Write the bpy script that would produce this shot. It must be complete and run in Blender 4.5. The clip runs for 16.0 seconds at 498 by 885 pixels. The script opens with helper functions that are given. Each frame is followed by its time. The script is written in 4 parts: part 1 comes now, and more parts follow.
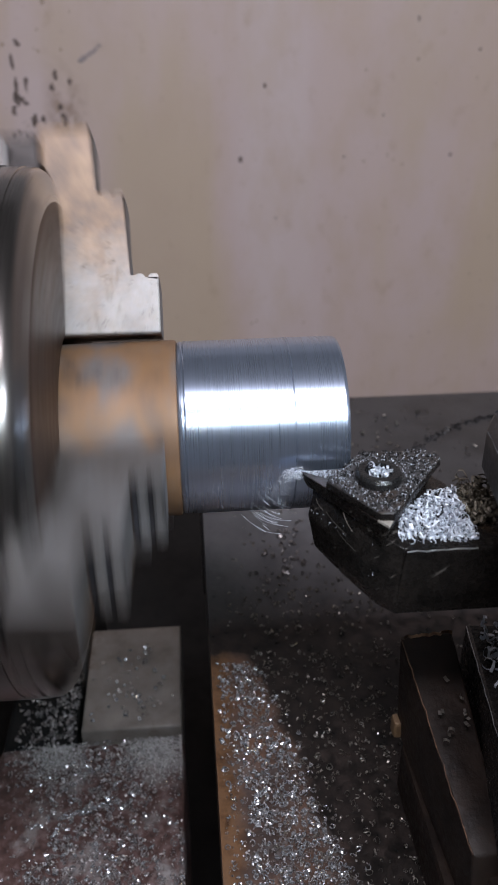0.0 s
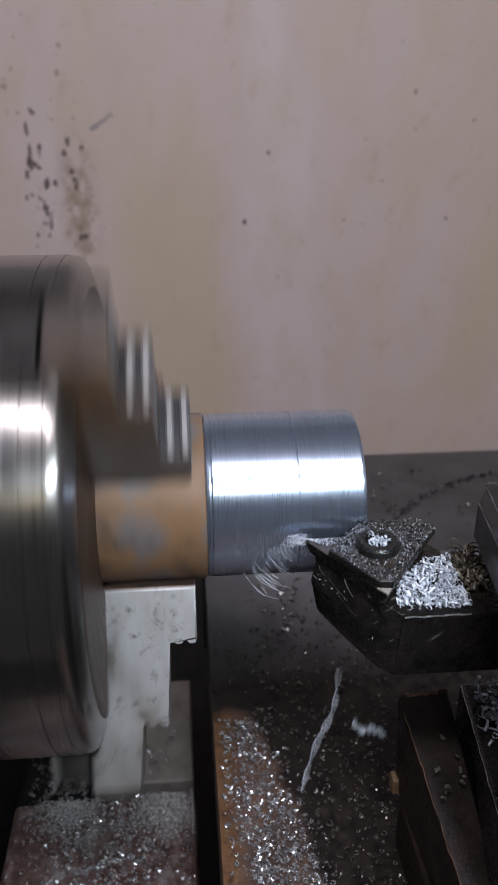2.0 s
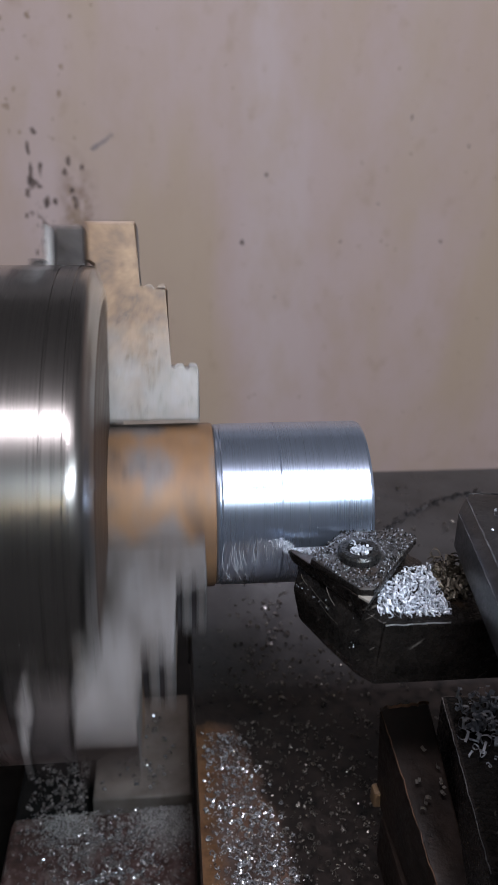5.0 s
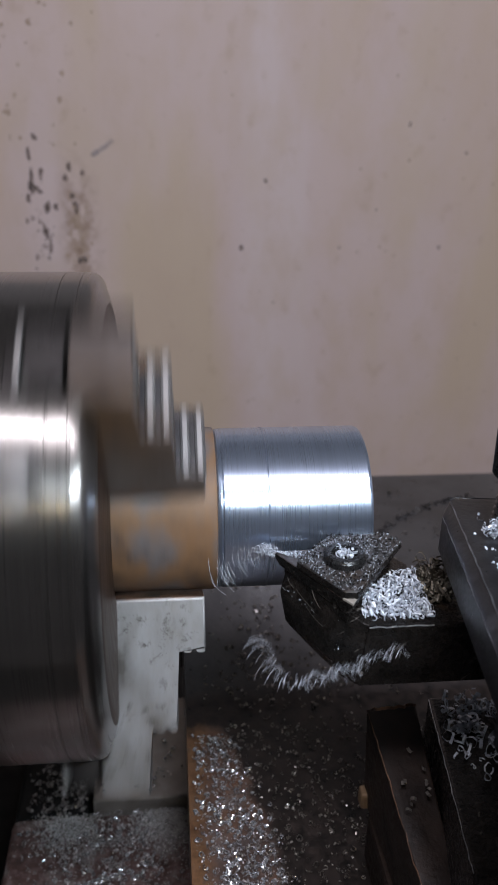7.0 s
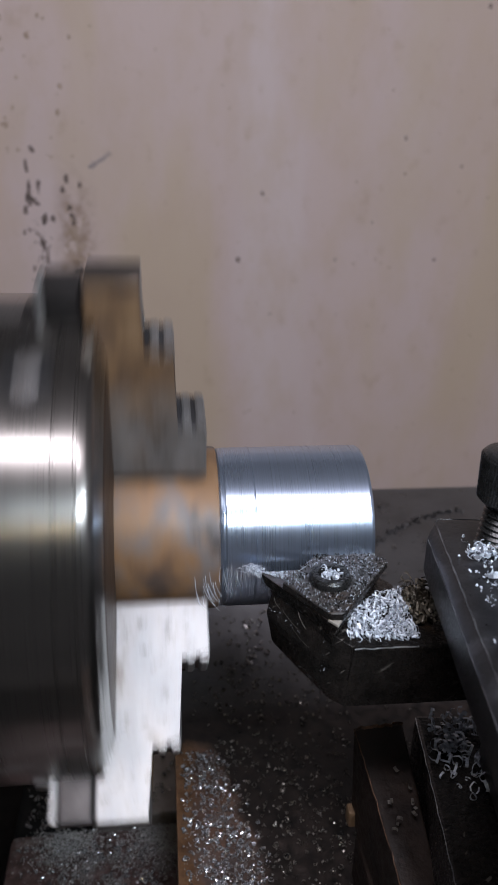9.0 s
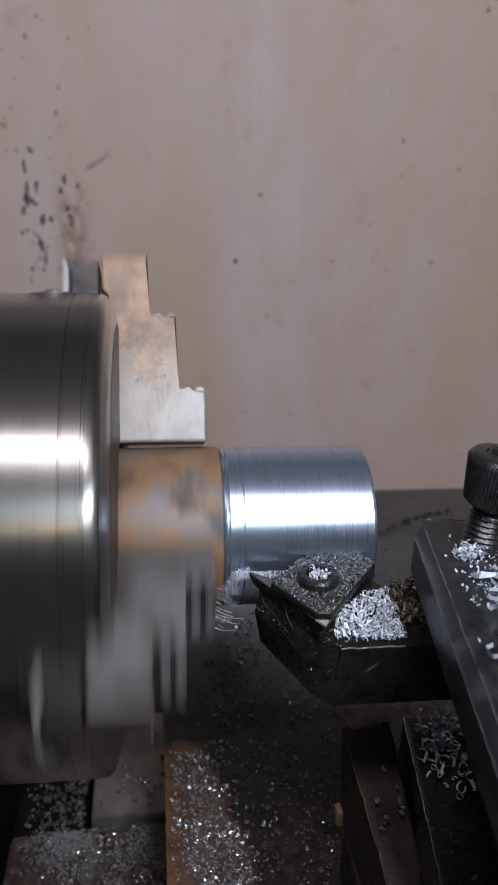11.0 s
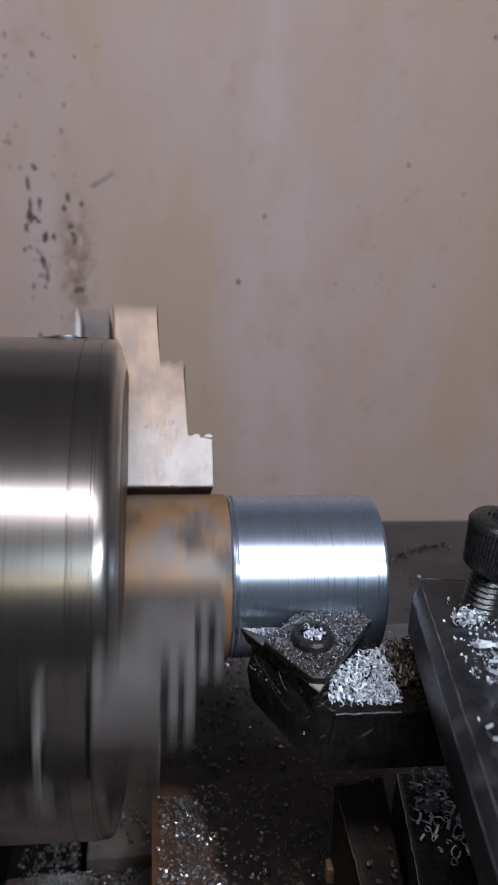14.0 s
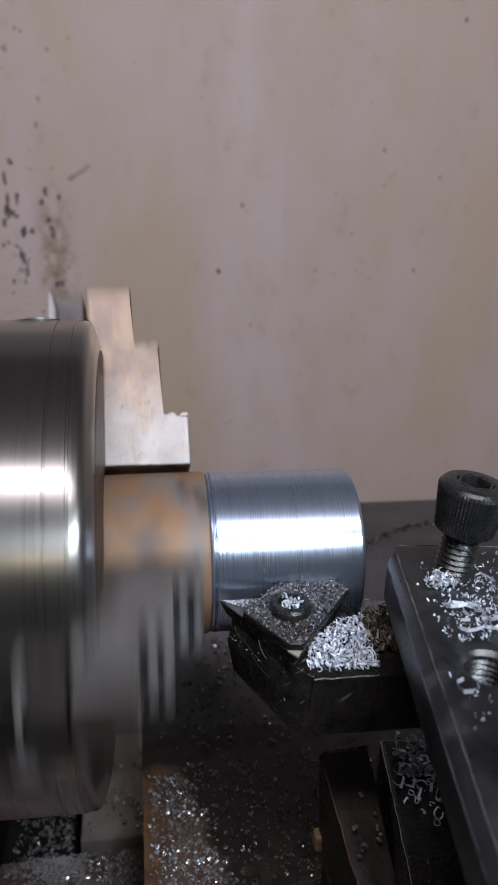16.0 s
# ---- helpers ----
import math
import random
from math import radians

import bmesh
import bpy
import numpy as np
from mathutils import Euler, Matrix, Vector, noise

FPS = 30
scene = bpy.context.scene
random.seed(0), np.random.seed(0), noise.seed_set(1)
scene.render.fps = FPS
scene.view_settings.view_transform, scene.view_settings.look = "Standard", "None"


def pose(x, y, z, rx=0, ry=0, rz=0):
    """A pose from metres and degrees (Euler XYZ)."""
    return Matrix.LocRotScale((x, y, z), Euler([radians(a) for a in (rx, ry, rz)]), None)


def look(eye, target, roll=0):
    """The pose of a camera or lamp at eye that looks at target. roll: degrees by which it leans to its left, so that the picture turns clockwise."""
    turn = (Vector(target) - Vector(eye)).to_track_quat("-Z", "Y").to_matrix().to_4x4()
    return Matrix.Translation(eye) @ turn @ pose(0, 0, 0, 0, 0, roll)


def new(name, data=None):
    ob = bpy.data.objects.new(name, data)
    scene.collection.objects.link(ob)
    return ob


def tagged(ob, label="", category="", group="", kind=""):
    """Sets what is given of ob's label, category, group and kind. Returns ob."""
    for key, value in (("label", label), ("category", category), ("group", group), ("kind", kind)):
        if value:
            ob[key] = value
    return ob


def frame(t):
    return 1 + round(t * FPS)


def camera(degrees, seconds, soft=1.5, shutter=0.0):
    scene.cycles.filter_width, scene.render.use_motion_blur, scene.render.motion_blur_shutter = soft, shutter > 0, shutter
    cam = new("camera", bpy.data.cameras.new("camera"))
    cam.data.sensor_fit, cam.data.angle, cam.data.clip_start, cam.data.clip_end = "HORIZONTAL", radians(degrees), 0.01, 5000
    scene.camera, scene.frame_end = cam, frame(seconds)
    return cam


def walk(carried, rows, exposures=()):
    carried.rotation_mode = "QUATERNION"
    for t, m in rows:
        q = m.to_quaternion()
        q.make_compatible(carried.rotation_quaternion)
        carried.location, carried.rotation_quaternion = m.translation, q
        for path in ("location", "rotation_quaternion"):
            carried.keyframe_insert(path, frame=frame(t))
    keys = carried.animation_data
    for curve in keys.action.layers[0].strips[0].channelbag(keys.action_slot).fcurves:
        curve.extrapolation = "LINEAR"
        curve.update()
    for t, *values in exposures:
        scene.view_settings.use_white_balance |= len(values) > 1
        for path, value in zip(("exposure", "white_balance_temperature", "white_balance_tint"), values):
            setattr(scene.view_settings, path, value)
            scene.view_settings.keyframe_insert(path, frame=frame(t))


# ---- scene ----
AXIS = 1.10          # height of the lathe's spindle axis above the floor
MM = 0.001
cam = camera(33.79, 16.0, soft=1.4, shutter=0.22)
# the phone's wide-open lens, focused on the tool
cam.data.dof.use_dof, cam.data.dof.focus_distance, cam.data.dof.aperture_fstop = True, 0.167, 42.0
# seconds, eye x y z relative to the spindle axis, yaw, pitch, lean to the right
CAM_ROWS = [
    (0.0, 0.0022, -0.1481, 0.0779, -4.51, -28.91, 0.38),
    (0.5, -0.0002, -0.1521, 0.0811, -4.73, -28.05, 0.29),
    (1.0, -0.0024, -0.1554, 0.0885, -4.86, -27.04, 0.18),
    (1.5, -0.0042, -0.1541, 0.0862, -4.95, -26.24, -0.10),
    (2.0, -0.0041, -0.1547, 0.0869, -5.02, -25.71, -0.13),
    (2.5, -0.0037, -0.1594, 0.0893, -5.15, -24.79, -0.18),
    (3.0, -0.0058, -0.1550, 0.0874, -5.28, -24.57, -0.33),
    (3.5, -0.0090, -0.1569, 0.0858, -5.37, -24.57, -0.46),
    (4.0, -0.0089, -0.1567, 0.0854, -5.54, -24.43, -0.70),
    (6.5, -0.0084, -0.1596, 0.0860, -6.01, -23.94, -1.24),
    (7.0, -0.0094, -0.1598, 0.0865, -5.99, -23.85, -1.22),
    (7.5, -0.0103, -0.1607, 0.0875, -6.12, -23.76, -1.31),
    (8.0, -0.0113, -0.1613, 0.0873, -6.26, -23.76, -1.38),
    (8.5, -0.0110, -0.1601, 0.0887, -6.37, -23.59, -1.37),
    (9.0, -0.0112, -0.1596, 0.0894, -6.45, -23.34, -1.46),
    (11.5, -0.0151, -0.1606, 0.0895, -7.04, -23.21, -1.94),
    (12.0, -0.0181, -0.1607, 0.0898, -7.19, -23.23, -2.07),
    (12.5, -0.0177, -0.1612, 0.0886, -7.26, -23.32, -2.11),
    (13.0, -0.0187, -0.1604, 0.0891, -7.33, -23.32, -2.04),
    (13.5, -0.0265, -0.1568, 0.1003, -7.35, -22.75, -2.95),
    (14.0, -0.0160, -0.1534, 0.0959, -7.24, -22.59, -2.97),
    (14.5, -0.0142, -0.1540, 0.0947, -7.41, -22.69, -2.05),
    (15.0, -0.0148, -0.1588, 0.0937, -7.52, -22.76, -1.73),
    (15.5, -0.0153, -0.1580, 0.0939, -7.64, -22.89, -1.51),
    (16.0, -0.0132, -0.1574, 0.0933, -8.02, -22.97, -1.50),
]


def eye_pose(x, y, z, yaw, pitch, lean):
    a, b = radians(yaw), radians(pitch)
    e = Vector((x, y, z + AXIS))
    return look(e, e + Vector((-math.sin(a) * math.cos(b), math.cos(a) * math.cos(b), math.sin(b))), -lean)


# the phone's automatic exposure drifts a little
STOPS = [(0.0, 0.07), (1.0, 0.05), (2.0, 0.03), (2.5, 0.08), (3.0, 0.08), (3.5, 0.0), (4.0, -0.02), (6.5, 0.15), (7.0, 0.03), (8.0, 0.05), (8.5, 0.05), (9.0, -0.02), (11.5, -0.02), (12.0, -0.04), (12.5, 0.04), (13.0, 0.09), (13.5, -0.16), (14.0, -0.06), (14.5, -0.1), (15.0, -0.06), (15.5, -0.07), (16.0, 0.0)]
walk(cam, [(r[0], eye_pose(*r[1:])) for r in CAM_ROWS], STOPS)

# ---- light ----
world = bpy.data.worlds.new("room_air")
world.use_nodes = True
world.node_tree.nodes["Background"].inputs[0].default_value = (0.8, 0.85, 1.0, 1)
world.node_tree.nodes["Background"].inputs[1].default_value = 0.02
scene.world = world


def area_lamp(name, eye, target, sx, sy, watts, colour):
    d = bpy.data.lights.new(name, "AREA")
    d.shape, d.size, d.size_y, d.energy, d.color = "RECTANGLE", sx, sy, watts, colour
    ob = new(name, d)
    ob.matrix_world = look((eye[0], eye[1], eye[2] + AXIS), (target[0], target[1], target[2] + AXIS))
    return ob


# the machine's work light over the operator's shoulder, a warm bulb and ceiling fill
area_lamp("work_light", (0.085, -0.212, 0.170), (0.0, 0.0, 0.0), 0.15, 0.011, 0.78, (0.77, 0.88, 1.0))
# unseen lamp added for the even light on the board
area_lamp("ceiling_fill", (-0.05, -0.75, 1.45), (0.2, 0.3, 0.0), 1.2, 0.25, 22.9, (0.945, 0.898, 1.0))
area_lamp("warm_bulb", (-0.1, -1.2, 0.706), (0.0, 0.0, 0.0), 0.3, 0.03, 0.60, (1.0, 0.80, 0.42))

# ---- materials ----


def nodes_of(name):
    m = bpy.data.materials.new(name)
    m.use_nodes = True
    return m, m.node_tree, m.node_tree.nodes["Principled BSDF"]


def put(nt, kind, **kw):
    n = nt.nodes.new(kind)
    for k, v in kw.items():
        n.inputs[k.replace("_", " ")].default_value = v
    return n


def noise_at(nt, vec, scale, detail=5.0, rough=0.6, stretch=None):
    if stretch:
        mp = nt.nodes.new("ShaderNodeMapping")
        mp.inputs["Scale"].default_value = stretch
        nt.links.new(vec, mp.inputs["Vector"])
        vec = mp.outputs["Vector"]
    n = put(nt, "ShaderNodeTexNoise", Scale=scale, Detail=detail, Roughness=rough)
    nt.links.new(vec, n.inputs["Vector"])
    return n.outputs["Fac"]


def ramp(nt, fac, stops):
    r = nt.nodes.new("ShaderNodeValToRGB")
    e = r.color_ramp.elements
    while len(e) < len(stops):
        e.new(0.5)
    for el, (pos, col) in zip(e, stops):
        el.position, el.color = pos, (*col, 1) if len(col) == 3 else col
    nt.links.new(fac, r.inputs["Fac"])
    return r.outputs["Color"]


def grey(v):
    return (v, v, v)


def mixed(nt, fac, a, b, mode="MIX"):
    m = nt.nodes.new("ShaderNodeMix")
    m.data_type, m.blend_type = "RGBA", mode
    for sock, val in ((m.inputs["Factor"], fac), (m.inputs["A"], a), (m.inputs["B"], b)):
        if isinstance(val, bpy.types.NodeSocket):
            nt.links.new(val, sock)
        elif isinstance(val, tuple):
            sock.default_value = (*val, 1)
        else:
            sock.default_value = val
    return m.outputs["Result"]


def bumped(nt, bsdf, fac, strength, distance):
    b = put(nt, "ShaderNodeBump", Strength=strength, Distance=distance)
    nt.links.new(fac, b.inputs["Height"])
    nt.links.new(b.outputs["Normal"], bsdf.inputs["Normal"])


def surface(name, stops, scale, rough=(0.4, 0.6), metal=0.0, bump=0.3, fine=4.0, stain=None, stain_at=(0.55, 0.65), stain_scale=0.3, stretch=None, depth=0.0004, gloss=0.5, scratch=None):
    """Colour from noise at one scale, a stain at a larger one, relief and gloss at a finer one."""
    m, nt, b = nodes_of(name)
    vec = nt.nodes.new("ShaderNodeTexCoord").outputs["Object"]
    col = ramp(nt, noise_at(nt, vec, scale, stretch=stretch), stops)
    small = noise_at(nt, vec, scale * fine, 6, stretch=stretch)
    if stain:
        mask = ramp(nt, noise_at(nt, vec, scale * stain_scale, 7, 0.65), [(stain_at[0], grey(0)), (stain_at[1], grey(1))])
        col = mixed(nt, mask, col, stain)
    if scratch:
        tilt = nt.nodes.new("ShaderNodeMapping")
        tilt.inputs["Rotation"].default_value = (0.5, 0.6, 0.2)
        nt.links.new(vec, tilt.inputs["Vector"])
        line = noise_at(nt, tilt.outputs["Vector"], 700, 2, 0.4, stretch=(0.10, 0.6, 1.6))
        col = mixed(nt, ramp(nt, line, [(0.69, grey(0)), (0.74, grey(1))]), col, scratch)
    nt.links.new(col, b.inputs["Base Color"])
    nt.links.new(ramp(nt, small, [(0.3, grey(rough[0])), (0.7, grey(rough[1]))]), b.inputs["Roughness"])
    b.inputs["Metallic"].default_value = metal
    b.inputs["Specular IOR Level"].default_value = gloss
    if bump:
        bumped(nt, b, small, bump, depth)
    return m


def turned_steel(name, tint, rough, lines, dark=0.75, aniso=0.7, metal=1.0, relief=0.10, film=0.0):
    """Metal with fine tool marks running round the x axis."""
    m, nt, b = nodes_of(name)
    vec = nt.nodes.new("ShaderNodeTexCoord").outputs["Object"]
    ring = noise_at(nt, vec, lines, 4, 0.7, stretch=(1, 0.004, 0.004))
    wide = noise_at(nt, vec, lines * 0.08, 3, 0.5, stretch=(1, 0.02, 0.02))
    blot = noise_at(nt, vec, 160, 6)
    col = ramp(nt, ring, [(0.3, tuple(c * dark for c in tint)), (0.62, tint)])
    col = mixed(nt, ramp(nt, wide, [(0.4, grey(0)), (0.7, grey(0.35))]), col, tuple(c * 0.8 for c in tint))
    nt.links.new(col, b.inputs["Base Color"])
    both = mixed(nt, 0.35, ramp(nt, ring, [(0.2, grey(rough[0])), (0.8, grey(rough[1]))]), ramp(nt, blot, [(0.3, grey(rough[0])), (0.7, grey(rough[1] * 1.15))]))
    nt.links.new(both, b.inputs["Roughness"])
    b.inputs["Metallic"].default_value = metal
    b.inputs["Anisotropic"].default_value = aniso
    b.inputs["Anisotropic Rotation"].default_value = 0.25
    tg = nt.nodes.new("ShaderNodeTangent")
    tg.direction_type, tg.axis = "RADIAL", "X"
    nt.links.new(tg.outputs["Tangent"], b.inputs["Tangent"])
    b.inputs["Coat Weight"].default_value, b.inputs["Coat Roughness"].default_value = film, 0.12      # thin oil film
    bumped(nt, b, ring, relief, 0.0002)
    return m


M_TURNED = turned_steel("freshly_turned_steel", (0.455, 0.535, 0.675), (0.235, 0.315), 5000, 0.86, 0.6, 0.93, 0.03)
M_CHUCK = turned_steel("worn_ground_steel", (0.185, 0.174, 0.162), (0.23, 0.34), 2200, 0.92, 0.75, 0.97, 0.022, 0.4)
M_CHUCK_FACE = surface("stained_chuck_face", [(0.3, (0.03, 0.017, 0.011)), (0.7, (0.09, 0.053, 0.034))], 120, (0.35, 0.6), 0.6, 0.2)


def jaw_material():
    """Bright scuffed steel near the grip, old brown staining towards the outer end."""
    m, nt, b = nodes_of("stained_jaw_steel")
    vec = nt.nodes.new("ShaderNodeTexCoord").outputs["Object"]
    xyz = nt.nodes.new("ShaderNodeSeparateXYZ")
    nt.links.new(vec, xyz.inputs[0])
    far = nt.nodes.new("ShaderNodeMapRange")
    nt.links.new(xyz.outputs["Z"], far.inputs["Value"])
    far.inputs["From Min"].default_value, far.inputs["From Max"].default_value = 0.029, 0.056
    cloud = noise_at(nt, vec, 95, 10, 0.74)
    add = nt.nodes.new("ShaderNodeMath")
    add.operation = "ADD"
    nt.links.new(far.outputs["Result"], add.inputs[0])
    nt.links.new(cloud, add.inputs[1])
    cheek = nt.nodes.new("ShaderNodeMapRange")      # the cheek that leads in the turning is the stained one
    nt.links.new(xyz.outputs["Y"], cheek.inputs["Value"])
    cheek.inputs["From Min"].default_value, cheek.inputs["From Max"].default_value = -0.0055, -0.0063
    cheek.inputs["To Min"].default_value = 0.12
    both = nt.nodes.new("ShaderNodeMath")
    both.operation = "MULTIPLY"
    nt.links.new(ramp(nt, add.outputs[0], [(0.45, grey(0.2)), (1.0, grey(0.95))]), both.inputs[0])
    nt.links.new(cheek.outputs["Result"], both.inputs[1])
    mask = both.outputs[0]
    scuff = noise_at(nt, vec, 240, 6, 0.6, stretch=(1, 1, 0.35))
    steel = ramp(nt, scuff, [(0.25, (0.14, 0.13, 0.118)), (0.42, (0.27, 0.268, 0.266)), (0.72, (0.355, 0.36, 0.37))])
    brown = ramp(nt, noise_at(nt, vec, 230, 8, 0.7), [(0.3, (0.06, 0.029, 0.013)), (0.5, (0.165, 0.088, 0.036)), (0.72, (0.28, 0.175, 0.09))])
    pits = ramp(nt, noise_at(nt, vec, 420, 8, 0.75), [(0.56, grey(0)), (0.68, grey(0.75))])
    nt.links.new(mixed(nt, pits, mixed(nt, mask, steel, brown), (0.045, 0.032, 0.024)), b.inputs["Base Color"])
    nt.links.new(ramp(nt, scuff, [(0.3, grey(0.42)), (0.7, grey(0.60))]), b.inputs["Roughness"])
    shine = nt.nodes.new("ShaderNodeMapRange")
    nt.links.new(mask, shine.inputs["Value"])
    shine.inputs["To Min"].default_value, shine.inputs["To Max"].default_value = 0.92, 0.30
    nt.links.new(shine.outputs["Result"], b.inputs["Metallic"])
    nt.links.new(mask, b.inputs["Coat Weight"])      # worn-smooth oily patina
    b.inputs["Coat Roughness"].default_value = 0.36
    bumped(nt, b, scuff, 0.28, 0.0004)
    return m


M_JAW = jaw_material()
M_JAW_END = surface("dull_jaw_end_steel", [(0.3, (0.05, 0.041, 0.036)), (0.7, (0.13, 0.112, 0.104))], 160, (0.4, 0.6), 0.9, 0.2)
M_GUIDE = surface("dull_slide_steel", [(0.3, (0.020, 0.018, 0.018)), (0.7, (0.075, 0.068, 0.066))], 160, (0.35, 0.55), 0.8, 0.2)
M_JAW_RUST = surface("tan_worn_pin", [(0.3, (0.12, 0.07, 0.035)), (0.7, (0.28, 0.19, 0.11))], 90, (0.4, 0.6), 0.3, 0.25, stain=(0.12, 0.07, 0.05), stain_at=(0.55, 0.75), stain_scale=0.5)
M_BAR = surface("rusty_hot_rolled_bar", [(0.3, (0.07, 0.05, 0.042)), (0.45, (0.20, 0.112, 0.056)), (0.58, (0.135, 0.125, 0.125)), (0.72, (0.23, 0.125, 0.055))], 62, (0.42, 0.62), 0.15, 0.3, stain=(0.045, 0.038, 0.036), stain_at=(0.55, 0.66), stain_scale=1.3, gloss=0.35)
M_BLACK = surface("black_oxide_steel", [(0.3, (0.006, 0.006, 0.007)), (0.7, (0.017, 0.017, 0.019))], 300, (0.26, 0.45), 0.1, 0.15, stain=(0.055, 0.055, 0.062), stain_at=(0.52, 0.68), stain_scale=0.35, gloss=0.6)
M_HOLDER = surface("oily_tool_steel", [(0.3, (0.004, 0.0038, 0.0035)), (0.7, (0.016, 0.0135, 0.012))], 260, (0.18, 0.36), 0.1, 0.4, stain=(0.04, 0.026, 0.016), stain_at=(0.6, 0.75), gloss=0.28, scratch=(0.085, 0.078, 0.07))
M_CLAMP = surface("dusty_clamp_steel", [(0.3, (0.022, 0.021, 0.021)), (0.7, (0.085, 0.083, 0.085))], 420, (0.35, 0.6), 0.35, 0.4, stain=(0.055, 0.038, 0.028), stain_at=(0.5, 0.7), stain_scale=0.4)
M_CARBIDE = surface("grey_carbide", [(0.3, (0.012, 0.010, 0.009)), (0.7, (0.05, 0.036, 0.032))], 300, (0.35, 0.6), 0.2, 0.3)
M_BARE = surface("bare_carbide", [(0.3, (0.24, 0.22, 0.19)), (0.7, (0.36, 0.33, 0.29))], 300, (0.4, 0.6), 0.2, 0.1)
M_BOLT = surface("blackened_screw_steel", [(0.3, grey(0.008)), (0.7, grey(0.022))], 350, (0.2, 0.38), 0.3, 0.2, gloss=0.6)


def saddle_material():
    """Rust-brown iron, black below the tool with old oil and painted-in shade."""
    m, nt, b = nodes_of("oily_rusty_shaded_iron")
    vec = nt.nodes.new("ShaderNodeTexCoord").outputs["Object"]
    xyz = nt.nodes.new("ShaderNodeSeparateXYZ")
    nt.links.new(vec, xyz.inputs[0])
    mid, small = noise_at(nt, vec, 70, 6), noise_at(nt, vec, 300, 6)
    wander = nt.nodes.new("ShaderNodeMath")
    wander.operation = "MULTIPLY_ADD"
    nt.links.new(noise_at(nt, vec, 120, 6, 0.7), wander.inputs[0])
    wander.inputs[1].default_value = 0.012
    nt.links.new(xyz.outputs["X"], wander.inputs[2])
    ragged = nt.nodes.new("ShaderNodeMath")
    ragged.operation = "ADD"
    nt.links.new(wander.outputs[0], ragged.inputs[0])
    ragged.inputs[1].default_value = -0.006
    lean_x = ragged.outputs[0]
    iron = ramp(nt, mid, [(0.25, (0.022, 0.015, 0.013)), (0.5, (0.072, 0.048, 0.040)), (0.75, (0.14, 0.10, 0.085))])
    iron = mixed(nt, ramp(nt, noise_at(nt, vec, 45, 8, 0.7), [(0.46, grey(0)), (0.62, grey(0.75))]), iron, (0.16, 0.082, 0.048))
    iron = mixed(nt, ramp(nt, noise_at(nt, vec, 110, 8, 0.7), [(0.52, grey(0)), (0.66, grey(0.8))]), iron, (0.13, 0.118, 0.115))
    rim = nt.nodes.new("ShaderNodeMapRange")      # rust along the bare left edge of the casting
    nt.links.new(lean_x, rim.inputs["Value"])
    rim.inputs["From Min"].default_value, rim.inputs["From Max"].default_value = -0.0105, -0.0145
    iron = mixed(nt, rim.outputs["Result"], iron, ramp(nt, small, [(0.35, (0.06, 0.028, 0.013)), (0.65, (0.18, 0.095, 0.045))]))
    iron = mixed(nt, ramp(nt, small, [(0.56, grey(0)), (0.72, grey(0.7))]), iron, (0.03, 0.02, 0.018))
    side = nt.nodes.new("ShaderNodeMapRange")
    lean = nt.nodes.new("ShaderNodeMath")      # the oil and the post's painted shadow share this slanted edge
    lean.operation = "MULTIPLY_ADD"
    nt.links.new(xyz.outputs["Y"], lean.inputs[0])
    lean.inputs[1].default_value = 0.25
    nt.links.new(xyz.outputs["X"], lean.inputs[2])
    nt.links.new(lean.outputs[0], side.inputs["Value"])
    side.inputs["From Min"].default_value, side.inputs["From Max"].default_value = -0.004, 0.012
    # painted shade towards the rear, where the bar's shadow falls
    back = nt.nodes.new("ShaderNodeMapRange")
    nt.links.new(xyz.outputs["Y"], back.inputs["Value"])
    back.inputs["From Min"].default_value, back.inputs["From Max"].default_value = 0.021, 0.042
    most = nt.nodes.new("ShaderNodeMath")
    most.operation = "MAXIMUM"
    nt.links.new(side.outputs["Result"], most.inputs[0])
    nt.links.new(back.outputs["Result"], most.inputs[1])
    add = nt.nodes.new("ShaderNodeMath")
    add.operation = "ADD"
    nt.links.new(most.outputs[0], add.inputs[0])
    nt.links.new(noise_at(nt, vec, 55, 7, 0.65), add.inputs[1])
    # one mask for the real oil and the painted shade
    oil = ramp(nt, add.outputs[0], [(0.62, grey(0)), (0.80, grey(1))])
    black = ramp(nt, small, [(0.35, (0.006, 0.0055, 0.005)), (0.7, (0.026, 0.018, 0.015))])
    bare = nt.nodes.new("ShaderNodeMapRange")      # paler grey at the rear paints in light thrown back by the bar
    nt.links.new(xyz.outputs["Y"], bare.inputs["Value"])
    bare.inputs["From Min"].default_value, bare.inputs["From Max"].default_value = 0.036, 0.058
    plain = ramp(nt, mid, [(0.3, (0.060, 0.059, 0.062)), (0.7, (0.125, 0.123, 0.128))])
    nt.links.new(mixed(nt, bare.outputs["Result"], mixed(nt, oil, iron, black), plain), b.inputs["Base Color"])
    nt.links.new(ramp(nt, small, [(0.3, grey(0.25)), (0.7, grey(0.55))]), b.inputs["Roughness"])
    b.inputs["Specular IOR Level"].default_value = 0.4
    bumped(nt, b, small, 0.5, 0.0005)
    return m


